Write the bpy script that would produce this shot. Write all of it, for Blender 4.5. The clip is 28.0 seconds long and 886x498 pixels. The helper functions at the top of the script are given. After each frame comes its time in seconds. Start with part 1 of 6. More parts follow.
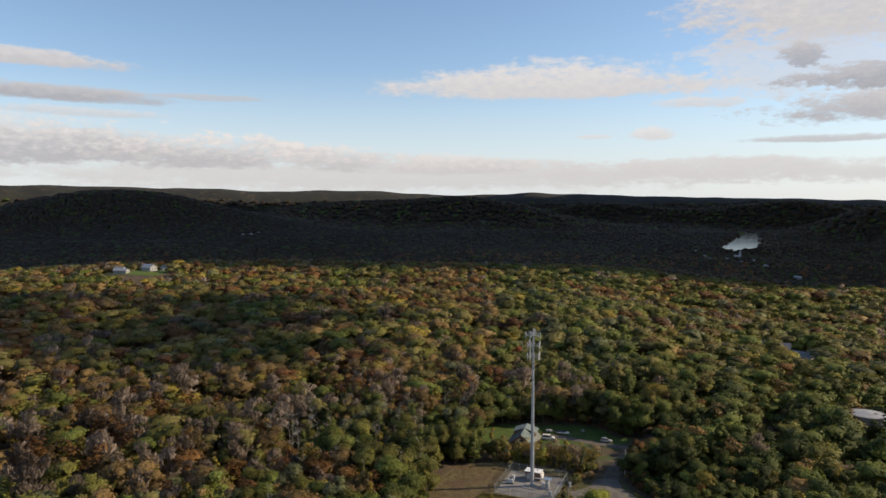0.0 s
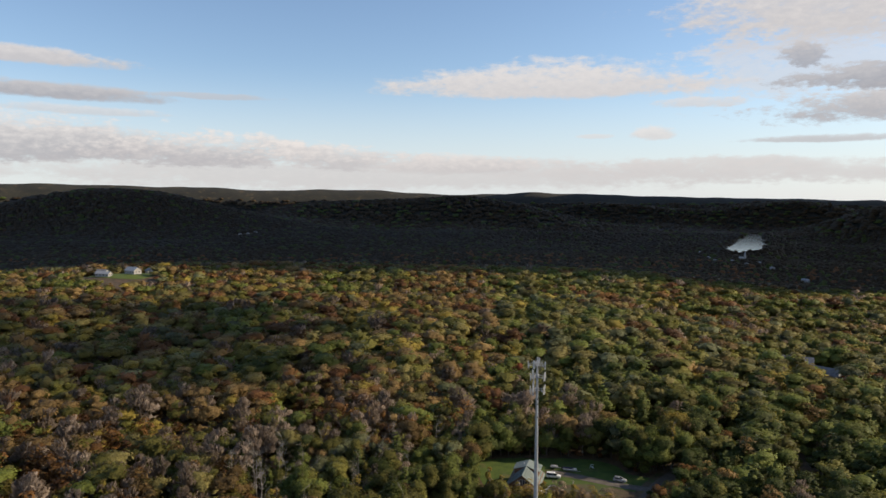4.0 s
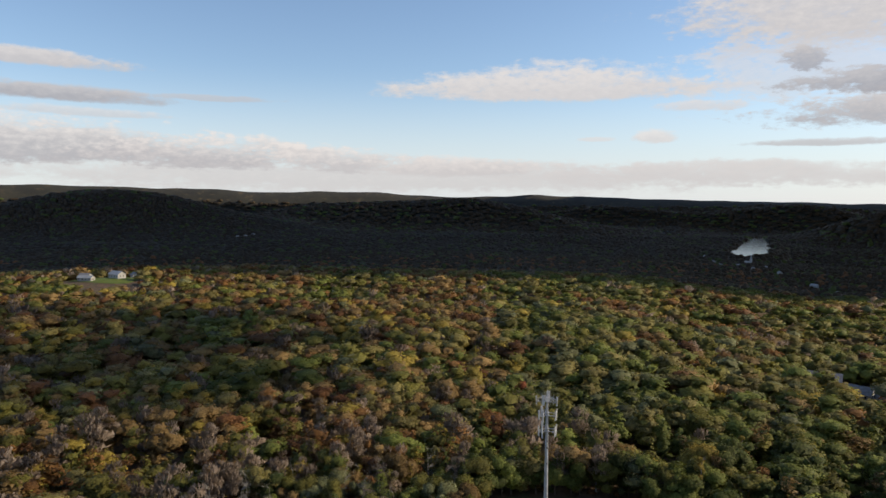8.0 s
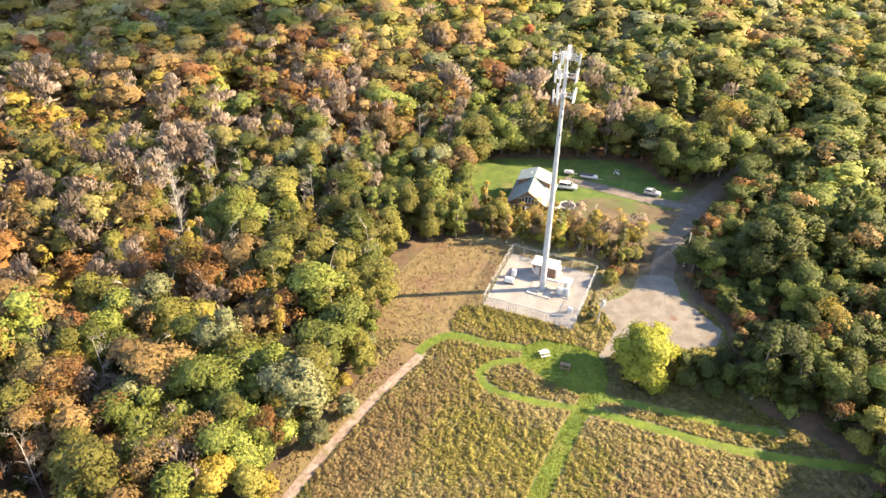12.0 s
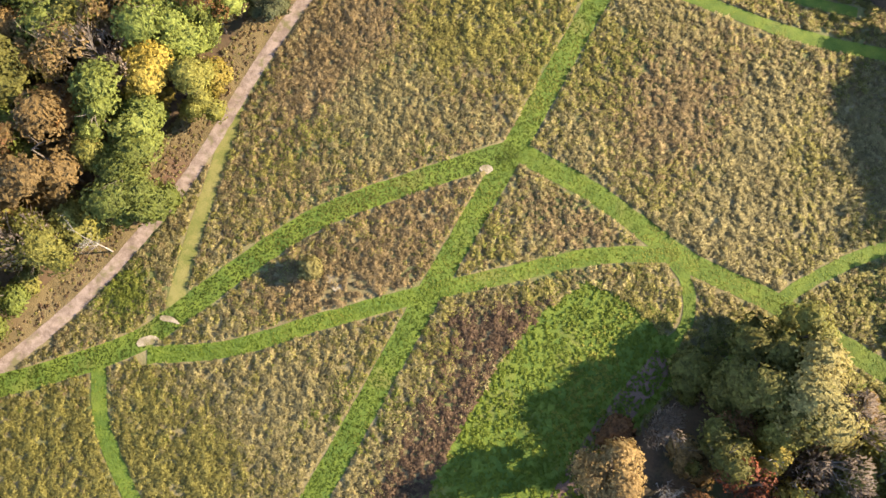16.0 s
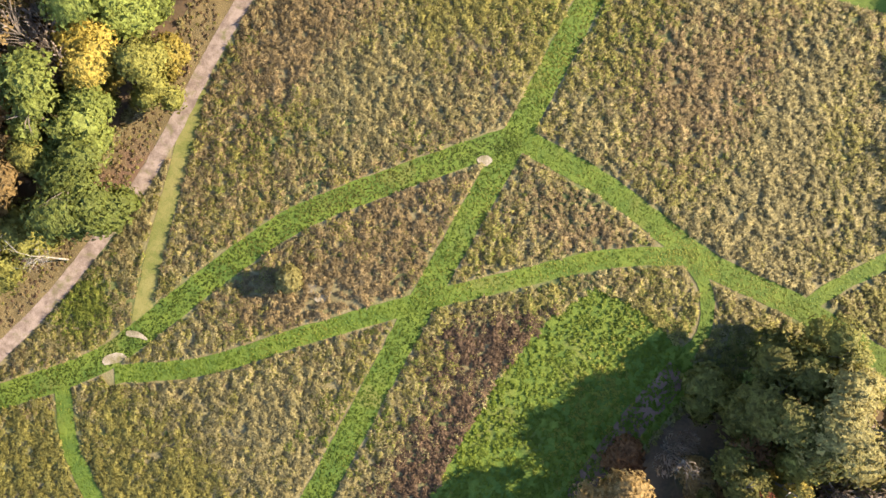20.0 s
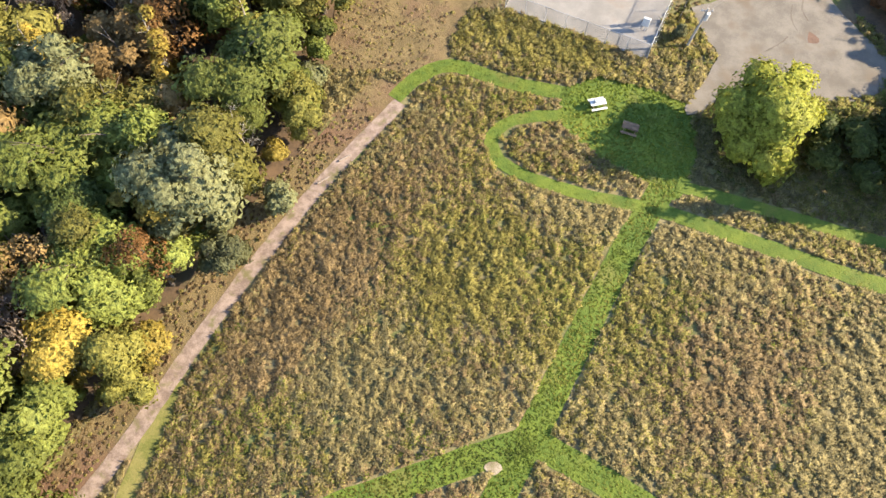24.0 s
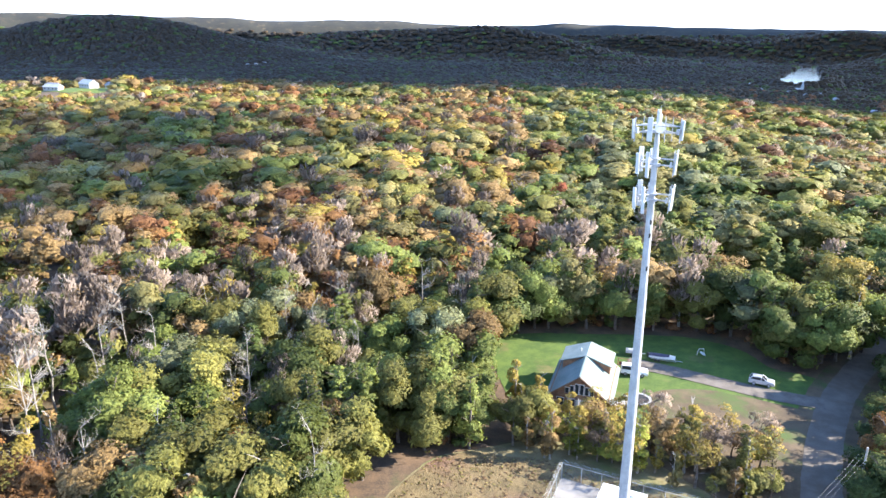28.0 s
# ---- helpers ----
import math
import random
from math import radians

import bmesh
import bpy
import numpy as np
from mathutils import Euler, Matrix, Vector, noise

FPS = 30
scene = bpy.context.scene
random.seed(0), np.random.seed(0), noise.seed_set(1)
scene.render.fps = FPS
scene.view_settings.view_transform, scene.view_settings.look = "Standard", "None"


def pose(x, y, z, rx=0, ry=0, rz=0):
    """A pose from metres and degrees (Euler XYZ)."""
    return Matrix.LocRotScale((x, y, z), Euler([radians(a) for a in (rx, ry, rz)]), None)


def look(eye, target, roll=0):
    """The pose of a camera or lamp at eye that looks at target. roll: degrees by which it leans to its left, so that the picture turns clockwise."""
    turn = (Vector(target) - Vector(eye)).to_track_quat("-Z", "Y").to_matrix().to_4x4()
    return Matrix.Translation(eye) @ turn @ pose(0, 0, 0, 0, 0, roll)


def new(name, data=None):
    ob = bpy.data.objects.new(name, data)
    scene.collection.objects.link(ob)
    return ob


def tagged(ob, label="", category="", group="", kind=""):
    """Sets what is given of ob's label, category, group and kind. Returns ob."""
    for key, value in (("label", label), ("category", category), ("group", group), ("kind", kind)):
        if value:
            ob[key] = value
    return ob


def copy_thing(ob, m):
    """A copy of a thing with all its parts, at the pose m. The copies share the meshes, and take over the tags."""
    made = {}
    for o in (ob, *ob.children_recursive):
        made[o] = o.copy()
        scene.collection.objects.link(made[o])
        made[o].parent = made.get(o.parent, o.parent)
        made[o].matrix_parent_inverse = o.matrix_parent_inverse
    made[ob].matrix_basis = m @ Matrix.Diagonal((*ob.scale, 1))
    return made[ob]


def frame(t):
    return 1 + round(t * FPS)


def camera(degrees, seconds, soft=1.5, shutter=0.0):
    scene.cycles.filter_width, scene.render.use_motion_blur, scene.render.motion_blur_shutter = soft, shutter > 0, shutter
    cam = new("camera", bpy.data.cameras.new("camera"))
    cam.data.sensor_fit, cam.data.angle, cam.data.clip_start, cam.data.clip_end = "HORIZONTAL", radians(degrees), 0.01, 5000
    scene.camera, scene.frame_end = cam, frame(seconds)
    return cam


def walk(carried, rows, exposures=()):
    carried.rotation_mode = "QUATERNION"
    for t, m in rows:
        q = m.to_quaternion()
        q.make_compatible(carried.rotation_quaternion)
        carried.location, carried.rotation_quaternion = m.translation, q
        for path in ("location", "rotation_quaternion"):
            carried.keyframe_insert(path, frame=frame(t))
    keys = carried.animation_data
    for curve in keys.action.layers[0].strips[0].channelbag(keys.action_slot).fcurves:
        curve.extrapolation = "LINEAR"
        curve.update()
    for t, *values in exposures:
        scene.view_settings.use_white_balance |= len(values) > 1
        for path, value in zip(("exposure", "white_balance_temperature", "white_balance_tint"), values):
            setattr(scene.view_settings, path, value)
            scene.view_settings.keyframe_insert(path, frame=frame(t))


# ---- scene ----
cam = camera(65.0, 28.0, soft=1.5)
PATH = [
    (0, (-29.68, -215.29, 90.43), (-29.37, -165.41, 87.00), 0.02),
    (0.5, (-29.07, -211.58, 90.65), (-28.77, -161.70, 87.21), 0.03),
    (1, (-28.53, -207.60, 90.83), (-28.24, -157.72, 87.36), -0.05),
    (1.5, (-28.04, -203.41, 91.00), (-27.72, -153.53, 87.55), 0.04),
    (2, (-27.60, -199.07, 91.17), (-27.29, -149.19, 87.73), 0.08),
    (2.5, (-27.18, -194.65, 91.37), (-26.86, -144.77, 87.89), 0.08),
    (3, (-26.79, -190.20, 91.57), (-26.48, -140.33, 88.09), 0.11),
    (3.5, (-26.42, -185.78, 91.79), (-26.14, -135.90, 88.31), 0.15),
    (5.5, (-25.02, -168.73, 92.35), (-24.75, -118.85, 88.83), 0.20),
    (6, (-24.69, -164.65, 92.33), (-24.42, -114.77, 88.85), 0.24),
    (6.5, (-24.37, -160.62, 92.23), (-24.12, -110.74, 88.77), 0.28),
    (7, (-24.06, -156.63, 92.03), (-23.82, -106.75, 88.61), 0.28),
    (7.5, (-23.76, -152.66, 91.73), (-23.53, -102.77, 88.38), 0.32),
    (8, (-23.48, -148.68, 91.32), (-23.28, -98.79, 88.01), 0.34),
    (8.5, (-23.21, -144.69, 90.82), (-23.02, -94.80, 87.47), 0.36),
    (9, (-22.96, -140.67, 90.22), (-22.79, -90.79, 86.85), 0.29),
    (9.5, (-22.74, -136.63, 89.54), (-22.55, -86.88, 84.46), 0.30),
    (10, (-22.53, -132.55, 88.78), (-22.33, -83.54, 78.89), 0.33),
    (10.5, (-22.35, -128.46, 87.96), (-22.12, -80.70, 73.15), 0.37),
    (11, (-22.19, -124.36, 87.09), (-21.87, -78.18, 67.92), 0.48),
    (11.5, (-22.05, -120.28, 86.18), (-21.67, -76.10, 62.76), 0.63),
    (12, (-21.94, -116.23, 85.24), (-21.47, -74.30, 58.02), 0.78),
    (12.5, (-21.85, -112.26, 84.29), (-21.29, -73.09, 53.23), 0.98),
    (14.5, (-21.67, -97.65, 80.56), (-20.73, -73.30, 36.90), 3.40),
    (15, (-21.66, -94.46, 79.67), (-20.55, -74.26, 33.95), 4.31),
    (15.5, (-21.65, -91.49, 78.81), (-20.33, -75.57, 31.43), 5.75),
    (16, (-21.64, -88.78, 77.97), (-20.12, -77.44, 29.30), 8.58),
    (16.5, (-21.63, -86.30, 77.16), (-19.86, -79.50, 27.66), 15.28),
    (17, (-21.61, -84.08, 76.36), (-19.85, -79.58, 26.60), 21.58),
    (17.5, (-21.58, -82.10, 75.58), (-19.79, -79.23, 25.69), 31.97),
    (18, (-21.53, -80.35, 74.79), (-19.63, -77.36, 24.92), 32.51),
    (18.5, (-21.45, -78.82, 74.01), (-19.56, -75.66, 24.15), 31.16),
    (19, (-21.35, -77.47, 73.22), (-19.46, -74.06, 23.37), 29.33),
    (19.5, (-21.22, -76.29, 72.41), (-19.38, -72.67, 22.57), 27.43),
    (20, (-21.06, -75.24, 71.58), (-19.28, -71.47, 21.75), 25.63),
    (20.5, (-20.86, -74.32, 70.72), (-19.15, -70.33, 20.91), 23.74),
    (22.5, (-19.75, -71.48, 67.00), (-18.71, -63.65, 17.63), 8.46),
    (23, (-19.41, -70.96, 66.02), (-18.68, -58.49, 17.60), 4.53),
    (23.5, (-19.06, -70.53, 65.03), (-18.86, -53.28, 18.10), 1.96),
    (24, (-18.72, -70.21, 64.04), (-19.05, -48.25, 19.12), 0.76),
    (24.5, (-18.40, -70.02, 63.07), (-19.09, -43.53, 20.67), 0.15),
    (25, (-18.11, -69.96, 62.13), (-19.14, -39.45, 22.53), -0.15),
    (25.5, (-17.89, -70.02, 61.23), (-19.16, -35.52, 25.06), -0.32),
    (26, (-17.76, -70.17, 60.36), (-19.23, -32.03, 28.07), -0.30),
    (26.5, (-17.75, -70.31, 59.54), (-19.38, -28.98, 31.45), -0.20),
    (27, (-17.90, -70.27, 58.75), (-19.62, -26.34, 34.93), -0.24),
    (27.5, (-18.25, -69.80, 57.97), (-19.94, -23.66, 38.79), 0.12),
    (28, (-18.86, -68.51, 57.15), (-20.22, -20.68, 42.64), 0.22),
]
EXPOSURE = [(0, 0.03, 6800, 12), (9.2, 0.03, 6800, 12), (9.6, 0.05, 6900, 12), (10, 0.15, 7250, 12), (10.5, 1.2, 7500, 13), (11, 2.35, 7800, 14), (12.5, 2.4, 7800, 14), (15, 2.1, 7200, 12),
            (17, 1.93, 6850, 12), (21, 1.93, 6750, 11), (23, 1.92, 6800, 11), (25, 1.97, 6700, 10), (26, 2.0, 6600, 10), (27, 2.2, 6300, 10), (28, 2.35, 5600, 12)]
walk(cam, [(t, look(eye, target, roll)) for t, eye, target, roll in PATH], EXPOSURE)

# ---- daylight ----
SUN_EL, SUN_AZ = 28.0, 84.5          # degrees above the horizon, and round from +y towards +x
SUN = Vector((math.sin(radians(SUN_AZ)) * math.cos(radians(SUN_EL)), math.cos(radians(SUN_AZ)) * math.cos(radians(SUN_EL)), math.sin(radians(SUN_EL))))
sun_data = bpy.data.lights.new("sun", "SUN")
sun_data.energy, sun_data.angle, sun_data.color = 5.0, radians(0.5), (1.0, 0.85, 0.62)
sun_lamp = new("sun", sun_data)
sun_lamp.matrix_world = look(SUN * 300, (0, 0, 0))


class Nodes:
    """Short calls for building node trees."""

    def __init__(self, tree):
        self.tree, self.nodes, self.links = tree, tree.nodes, tree.links
        self.nodes.clear()

    def put(self, kind, **settings):
        node = self.nodes.new("ShaderNode" + kind)
        for key, value in settings.items():
            setattr(node, key, value)
        return node

    def wire(self, value, socket):
        if isinstance(value, bpy.types.NodeSocket):
            self.links.new(value, socket)
        elif isinstance(value, (tuple, list)) and len(value) == 3 and socket.type == "RGBA":
            socket.default_value = (*value, 1)
        else:
            socket.default_value = value

    def math(self, op, a, b=0.0, c=0.0, clamp=False):
        node = self.put("Math", operation=op, use_clamp=clamp)
        for value, socket in zip((a, b, c), node.inputs):
            self.wire(value, socket)
        return node.outputs[0]

    def mix(self, factor, a, b, blend="MIX"):
        node = self.put("Mix", data_type="RGBA", blend_type=blend)
        self.wire(factor, node.inputs[0]), self.wire(a, node.inputs[6]), self.wire(b, node.inputs[7])
        return node.outputs[2]

    def noise(self, vector, scale, detail=4.0, rough=0.55, dims="3D"):
        node = self.put("TexNoise", noise_dimensions=dims)
        if vector is not None:
            self.links.new(vector, node.inputs["Vector"])
        node.inputs["Scale"].default_value, node.inputs["Detail"].default_value, node.inputs["Roughness"].default_value = scale, detail, rough
        return node.outputs[0]

    def step(self, value, low, high):
        node = self.put("MapRange", interpolation_type="SMOOTHSTEP")
        self.wire(value, node.inputs[0]), self.wire(low, node.inputs[1]), self.wire(high, node.inputs[2])
        return node.outputs[0]

    def xyz(self, x, y, z):
        node = self.put("CombineXYZ")
        for value, socket in zip((x, y, z), node.inputs):
            self.wire(value, socket)
        return node.outputs[0]


world = bpy.data.worlds.new("sky")
scene.world = world
world.use_nodes = True
n = Nodes(world.node_tree)
sky = n.put("TexSky", sky_type="NISHITA", sun_disc=False, sun_elevation=radians(SUN_EL), sun_rotation=radians(SUN_AZ), altitude=200.0, air_density=1.0, dust_density=0.4, ozone_density=3.0)
axis = n.put("SeparateXYZ")
n.links.new(n.put("TexCoord").outputs["Generated"], axis.inputs[0])
az = n.math("DEGREES", n.math("ARCTAN2", axis.outputs[0], axis.outputs[1]))
el = n.math("DEGREES", n.math("ARCSINE", axis.outputs[2]))
wind = n.noise(n.xyz(n.math("MULTIPLY", az, 0.07), n.math("MULTIPLY", el, 0.30), 8.0), 1.0, 3.0, 0.5)
warp = n.math("MULTIPLY", n.math("SUBTRACT", wind, 0.5), 5.0)
streak = n.noise(n.xyz(n.math("MULTIPLY", az, 0.09), n.math("ADD", n.math("MULTIPLY", el, 0.50), n.math("MULTIPLY", warp, 0.25)), 0.0), 1.0, 9.0, 0.62)
puff = n.noise(n.xyz(n.math("MULTIPLY", az, 0.34), n.math("MULTIPLY", el, 0.85), 3.0), 1.0, 8.0, 0.6)
curl = n.noise(n.xyz(n.math("MULTIPLY", az, 1.1), n.math("MULTIPLY", el, 2.3), 5.0), 1.0, 7.0, 0.62)
ragged = n.math("ADD", n.math("ADD", n.math("MULTIPLY", n.math("SUBTRACT", streak, 0.5), 3.4), n.math("MULTIPLY", n.math("SUBTRACT", puff, 0.5), 2.6)), n.math("MULTIPLY", n.math("SUBTRACT", curl, 0.5), 2.4))
haze = n.step(el, 11.0, 0.0)
tone = n.mix(1.0, n.mix(n.math("MULTIPLY", haze, 0.75), sky.outputs[0], (4.4, 4.9, 5.5)), (1.55, 1.55, 1.55), "MULTIPLY")
BRIGHT, DULL = (7.9, 7.7, 7.6), (3.3, 3.45, 3.95)


def cloud_bank(tone, az0, el0, wide, up, down, torn, base_grey, top_grey, full=0.92):
    """One bank of clouds over what lies behind it: flat below (down), heaped above (up), torn at the rim, grey at its base and its top as given."""
    u = n.math("POWER", n.math("ABSOLUTE", n.math("DIVIDE", n.math("SUBTRACT", az, az0), wide)), 2.0)
    d = n.math("SUBTRACT", n.math("ADD", el, n.math("MULTIPLY", warp, 0.12)), el0)
    v = n.math("POWER", n.math("MAXIMUM", n.math("DIVIDE", d, up), n.math("DIVIDE", d, -down)), 2.0)
    body = n.step(n.math("ADD", n.math("SUBTRACT", 0.95, n.math("ADD", u, v)), n.math("MULTIPLY", ragged, torn)), -0.12, 0.75)
    lift = n.step(n.math("ADD", n.math("DIVIDE", d, up + down), n.math("MULTIPLY", n.math("SUBTRACT", curl, 0.5), 1.3)), -0.35, 0.75)
    grey = n.math("ADD", base_grey, n.math("MULTIPLY", lift, top_grey - base_grey))
    return n.mix(n.math("MULTIPLY", body, full), tone, n.mix(grey, BRIGHT, DULL))


for bank in (
    (-4.0, 2.2, 40.0, 1.5, 1.6, 0.5, 0.42, 0.22, 0.75), (24.0, 2.4, 22.0, 1.0, 1.2, 0.6, 0.40, 0.25, 0.7),
    (-31.0, 4.0, 14.0, 2.3, 1.6, 0.7, 0.75, 0.0), (-18.0, 3.5, 9.0, 1.8, 1.2, 0.8, 0.70, 0.0), (-9.0, 3.2, 8.0, 1.5, 0.9, 0.8, 0.60, 0.0), (1.0, 2.8, 9.0, 1.1, 0.7, 0.6, 0.45, 0.05),
    (8.8, 8.8, 14.5, 2.4, 0.8, 0.55, 0.34, 0.1), (-31.0, 9.9, 9.0, 0.8, 0.6, 0.5, 0.5, 0.2), (-30.0, 7.5, 10.5, 0.9, 0.5, 0.4, 0.85, 0.5), (-18.5, 7.9, 6.0, 0.3, 0.2, 0.5, 0.6, 0.5, 0.6),
    (-27.0, 6.4, 6.0, 0.5, 0.3, 0.5, 0.4, 0.1, 0.6), (31.0, 9.5, 13.0, 5.0, 4.0, 0.8, 0.25, 0.05, 0.55), (32.0, 14.4, 16.5, 9.0, 4.0, 0.6, 0.45, 0.05), (21.0, 7.4, 4.5, 0.5, 0.4, 0.6, 0.3, 0.1, 0.7), (30.5, 6.5, 8.5, 1.7, 1.0, 0.8, 0.8, 0.4),
    (31.5, 8.4, 6.0, 1.2, 0.8, 1.1, 0.95, 0.6, 0.88), (27.2, 10.4, 1.7, 0.9, 0.7, 1.3, 0.95, 0.5, 0.8), (28.5, 4.5, 6.0, 0.4, 0.25, 0.5, 0.65, 0.5, 0.8), (17.0, 5.2, 1.9, 0.7, 0.45, 0.5, 0.25, 0.0, 0.8), (12.5, 5.2, 1.6, 0.25, 0.2, 0.5, 0.2, 0.1, 0.6),
    (70.0, 14.0, 30.0, 7.0, 5.0, 0.8, 0.6, 0.1), (-75.0, 12.0, 30.0, 5.0, 4.0, 0.8, 0.5, 0.1), (150.0, 20.0, 50.0, 8.0, 6.0, 0.8, 0.5, 0.1), (-150.0, 24.0, 40.0, 8.0, 6.0, 0.8, 0.4, 0.1),
):
    tone = cloud_bank(tone, *bank)
ground_side = n.mix(n.step(el, -0.5, -3.0), tone, (0.5, 0.5, 0.5))
back = n.put("Background")
n.links.new(ground_side, back.inputs[0])
back.inputs[1].default_value = 0.100
n.links.new(back.outputs[0], n.put("OutputWorld").inputs[0])

# ---- the cumulus that shades the valley ----
CLOUD_HIGH = 1750.0
cloud_mat = bpy.data.materials.new("cloud_grey")
cloud_mat.use_nodes = True
k = Nodes(cloud_mat.node_tree)
vapour = k.put("BsdfDiffuse")
k.wire(k.mix(k.noise(k.put("NewGeometry").outputs["Position"], 0.004, 5.0), (0.70, 0.70, 0.72), (0.85, 0.85, 0.86)), vapour.inputs[0])
k.links.new(vapour.outputs[0], k.put("OutputMaterial").inputs[0])


def shaded(x, y):
    """Whether the cloud's shade lies on the place: the valley, but not the near hill or the far ridge."""
    wave = 90 * noise.noise((x * 0.003, y * 0.003, 1.0)) + 40 * noise.noise((x * 0.011, y * 0.011, 4.0))
    r, az = math.hypot(x + 25, y + 150), math.degrees(math.atan2(x + 25, y + 150))
    if y < 640 + wave - 0.05 * x or r > 4320 + wave + 14 * max(0, az + 4):
        return False
    return True


rng = random.Random(21)
bm = bmesh.new()
reach = CLOUD_HIGH / math.tan(radians(SUN_EL))
for gx in range(-26, 32):
    for gy in range(5, 46):
        x, y = gx * 100 + rng.uniform(-30, 30), gy * 100 + rng.uniform(-30, 30)
        if shaded(x, y):
            m = Matrix.Translation((x + reach * math.sin(radians(SUN_AZ)), y + reach * math.cos(radians(SUN_AZ)), CLOUD_HIGH + rng.uniform(0, 90)))
            bmesh.ops.create_icosphere(bm, subdivisions=1, radius=rng.uniform(80, 105), matrix=m @ Matrix.Diagonal((1, 1, rng.uniform(0.5, 0.9), 1)))
for gx in range(-14, 3):
    for gy in range(2, 12):
        x, y = gx * 34 + rng.uniform(-12, 12), gy * 34 + rng.uniform(-12, 12)
        wave = 60 * noise.noise((x * 0.008, y * 0.008, 7.0))
        if x < -48 + wave - 0.10 * (y - 110) and 118 + wave < y < 330 + wave and rng.random() < 0.7:
            m = Matrix.Translation((x + reach * math.sin(radians(SUN_AZ)), y + reach * math.cos(radians(SUN_AZ)), CLOUD_HIGH + rng.uniform(0, 50)))
            bmesh.ops.create_icosphere(bm, subdivisions=1, radius=rng.uniform(19, 31), matrix=m @ Matrix.Diagonal((1, 1, rng.uniform(0.5, 0.9), 1)))
me = bpy.data.meshes.new("cloud")
bm.to_mesh(me)
bm.free()
me.materials.append(cloud_mat)
tagged(new("cloud", me), "broad grey cumulus cloud over the wooded valley", "cloud", kind="structure")

# ---- materials ----
def material(name, low, high, scale=1.0, rough=0.8, metal=0.0, bump=0.0, fine=None, spots=None, per_object=0.0, per_island=0.0):
    """A surface of two tones mixed by noise of one scale (per metre), a finer grain, optional spots (tone, scale, level) and relief."""
    m = bpy.data.materials.new(name)
    m.use_nodes = True
    k = Nodes(m.node_tree)
    where = k.put("TexCoord").outputs["Object"] if per_object else k.put("NewGeometry").outputs["Position"]
    broad = k.noise(where, scale, 5.0, 0.6)
    grain = k.noise(where, fine or scale * 9, 3.0, 0.6)
    tone = k.mix(k.step(k.math("ADD", k.math("MULTIPLY", broad, 0.7), k.math("MULTIPLY", grain, 0.3)), 0.36, 0.64), low, high)
    if spots:
        tone = k.mix(k.step(k.noise(where, spots[1], 4.0, 0.6), spots[2] - 0.06, spots[2] + 0.14), tone, spots[0])
    if per_object or per_island:
        amount = per_object or per_island
        source = k.put("ObjectInfo").outputs["Random"] if per_object else k.put("NewGeometry").outputs["Random Per Island"]
        value = k.math("ADD", 1.0 - amount / 2, k.math("MULTIPLY", source, amount))
        tone = k.mix(1.0, tone, k.xyz(value, value, value), "MULTIPLY")
    bsdf = k.put("BsdfPrincipled")
    k.wire(tone, bsdf.inputs["Base Color"])
    bsdf.inputs["Roughness"].default_value, bsdf.inputs["Metallic"].default_value = rough, metal
    if bump:
        b = k.put("Bump")
        b.inputs["Strength"].default_value, b.inputs["Distance"].default_value = min(1.0, bump), bump * 0.1
        k.links.new(grain, b.inputs["Height"])
        k.links.new(b.outputs[0], bsdf.inputs["Normal"])
    k.links.new(bsdf.outputs[0], k.put("OutputMaterial").inputs[0])
    return m


def leaves(name, a, b, through_light=0.36, grainy=0.85):
    """Foliage: tone varies from clump to clump and over some metres, and lets light through."""
    m = bpy.data.materials.new(name)
    m.use_nodes = True
    k = Nodes(m.node_tree)
    geo = k.put("NewGeometry")
    patch = k.noise(geo.outputs["Position"], 0.16, 3.0, 0.5)
    own = k.math("FRACT", k.math("ADD", k.put("ObjectInfo").outputs["Random"], k.put("Attribute", attribute_name="tree_tone").outputs["Fac"]))
    other = k.math("FRACT", k.math("MULTIPLY", own, 7.3))
    pick = k.math("ADD", k.math("ADD", k.math("MULTIPLY", other, 0.40), k.math("MULTIPLY", geo.outputs["Random Per Island"], 0.16)), k.math("MULTIPLY", k.step(patch, 0.3, 0.7), 0.30))
    tone = k.mix(pick, a, b)
    value = k.math("ADD", 0.58, k.math("MULTIPLY", own, 0.72))
    grain = k.noise(geo.outputs["Position"], 1.7, 3.0, 0.65)
    # The grain also paints the dark gaps between leaves into the tone.
    value = k.math("MULTIPLY", value, k.math("ADD", 1.0 - grainy * 0.55, k.math("MULTIPLY", k.step(grain, 0.28, 0.68), grainy)))
    tone = k.mix(1.0, tone, k.xyz(value, value, value), "MULTIPLY")
    solid, thin, both = k.put("BsdfPrincipled"), k.put("BsdfTranslucent"), k.put("MixShader")
    k.wire(tone, solid.inputs["Base Color"]), k.wire(tone, thin.inputs[0])
    solid.inputs["Roughness"].default_value = 0.6
    solid.inputs["Specular IOR Level"].default_value = 0.2
    relief = k.put("Bump")
    relief.inputs["Strength"].default_value, relief.inputs["Distance"].default_value = 1.0, 0.45
    k.links.new(grain, relief.inputs["Height"])
    k.links.new(relief.outputs[0], solid.inputs["Normal"])
    both.inputs[0].default_value = through_light
    k.links.new(solid.outputs[0], both.inputs[1]), k.links.new(thin.outputs[0], both.inputs[2])
    k.links.new(both.outputs[0], k.put("OutputMaterial").inputs[0])
    return m


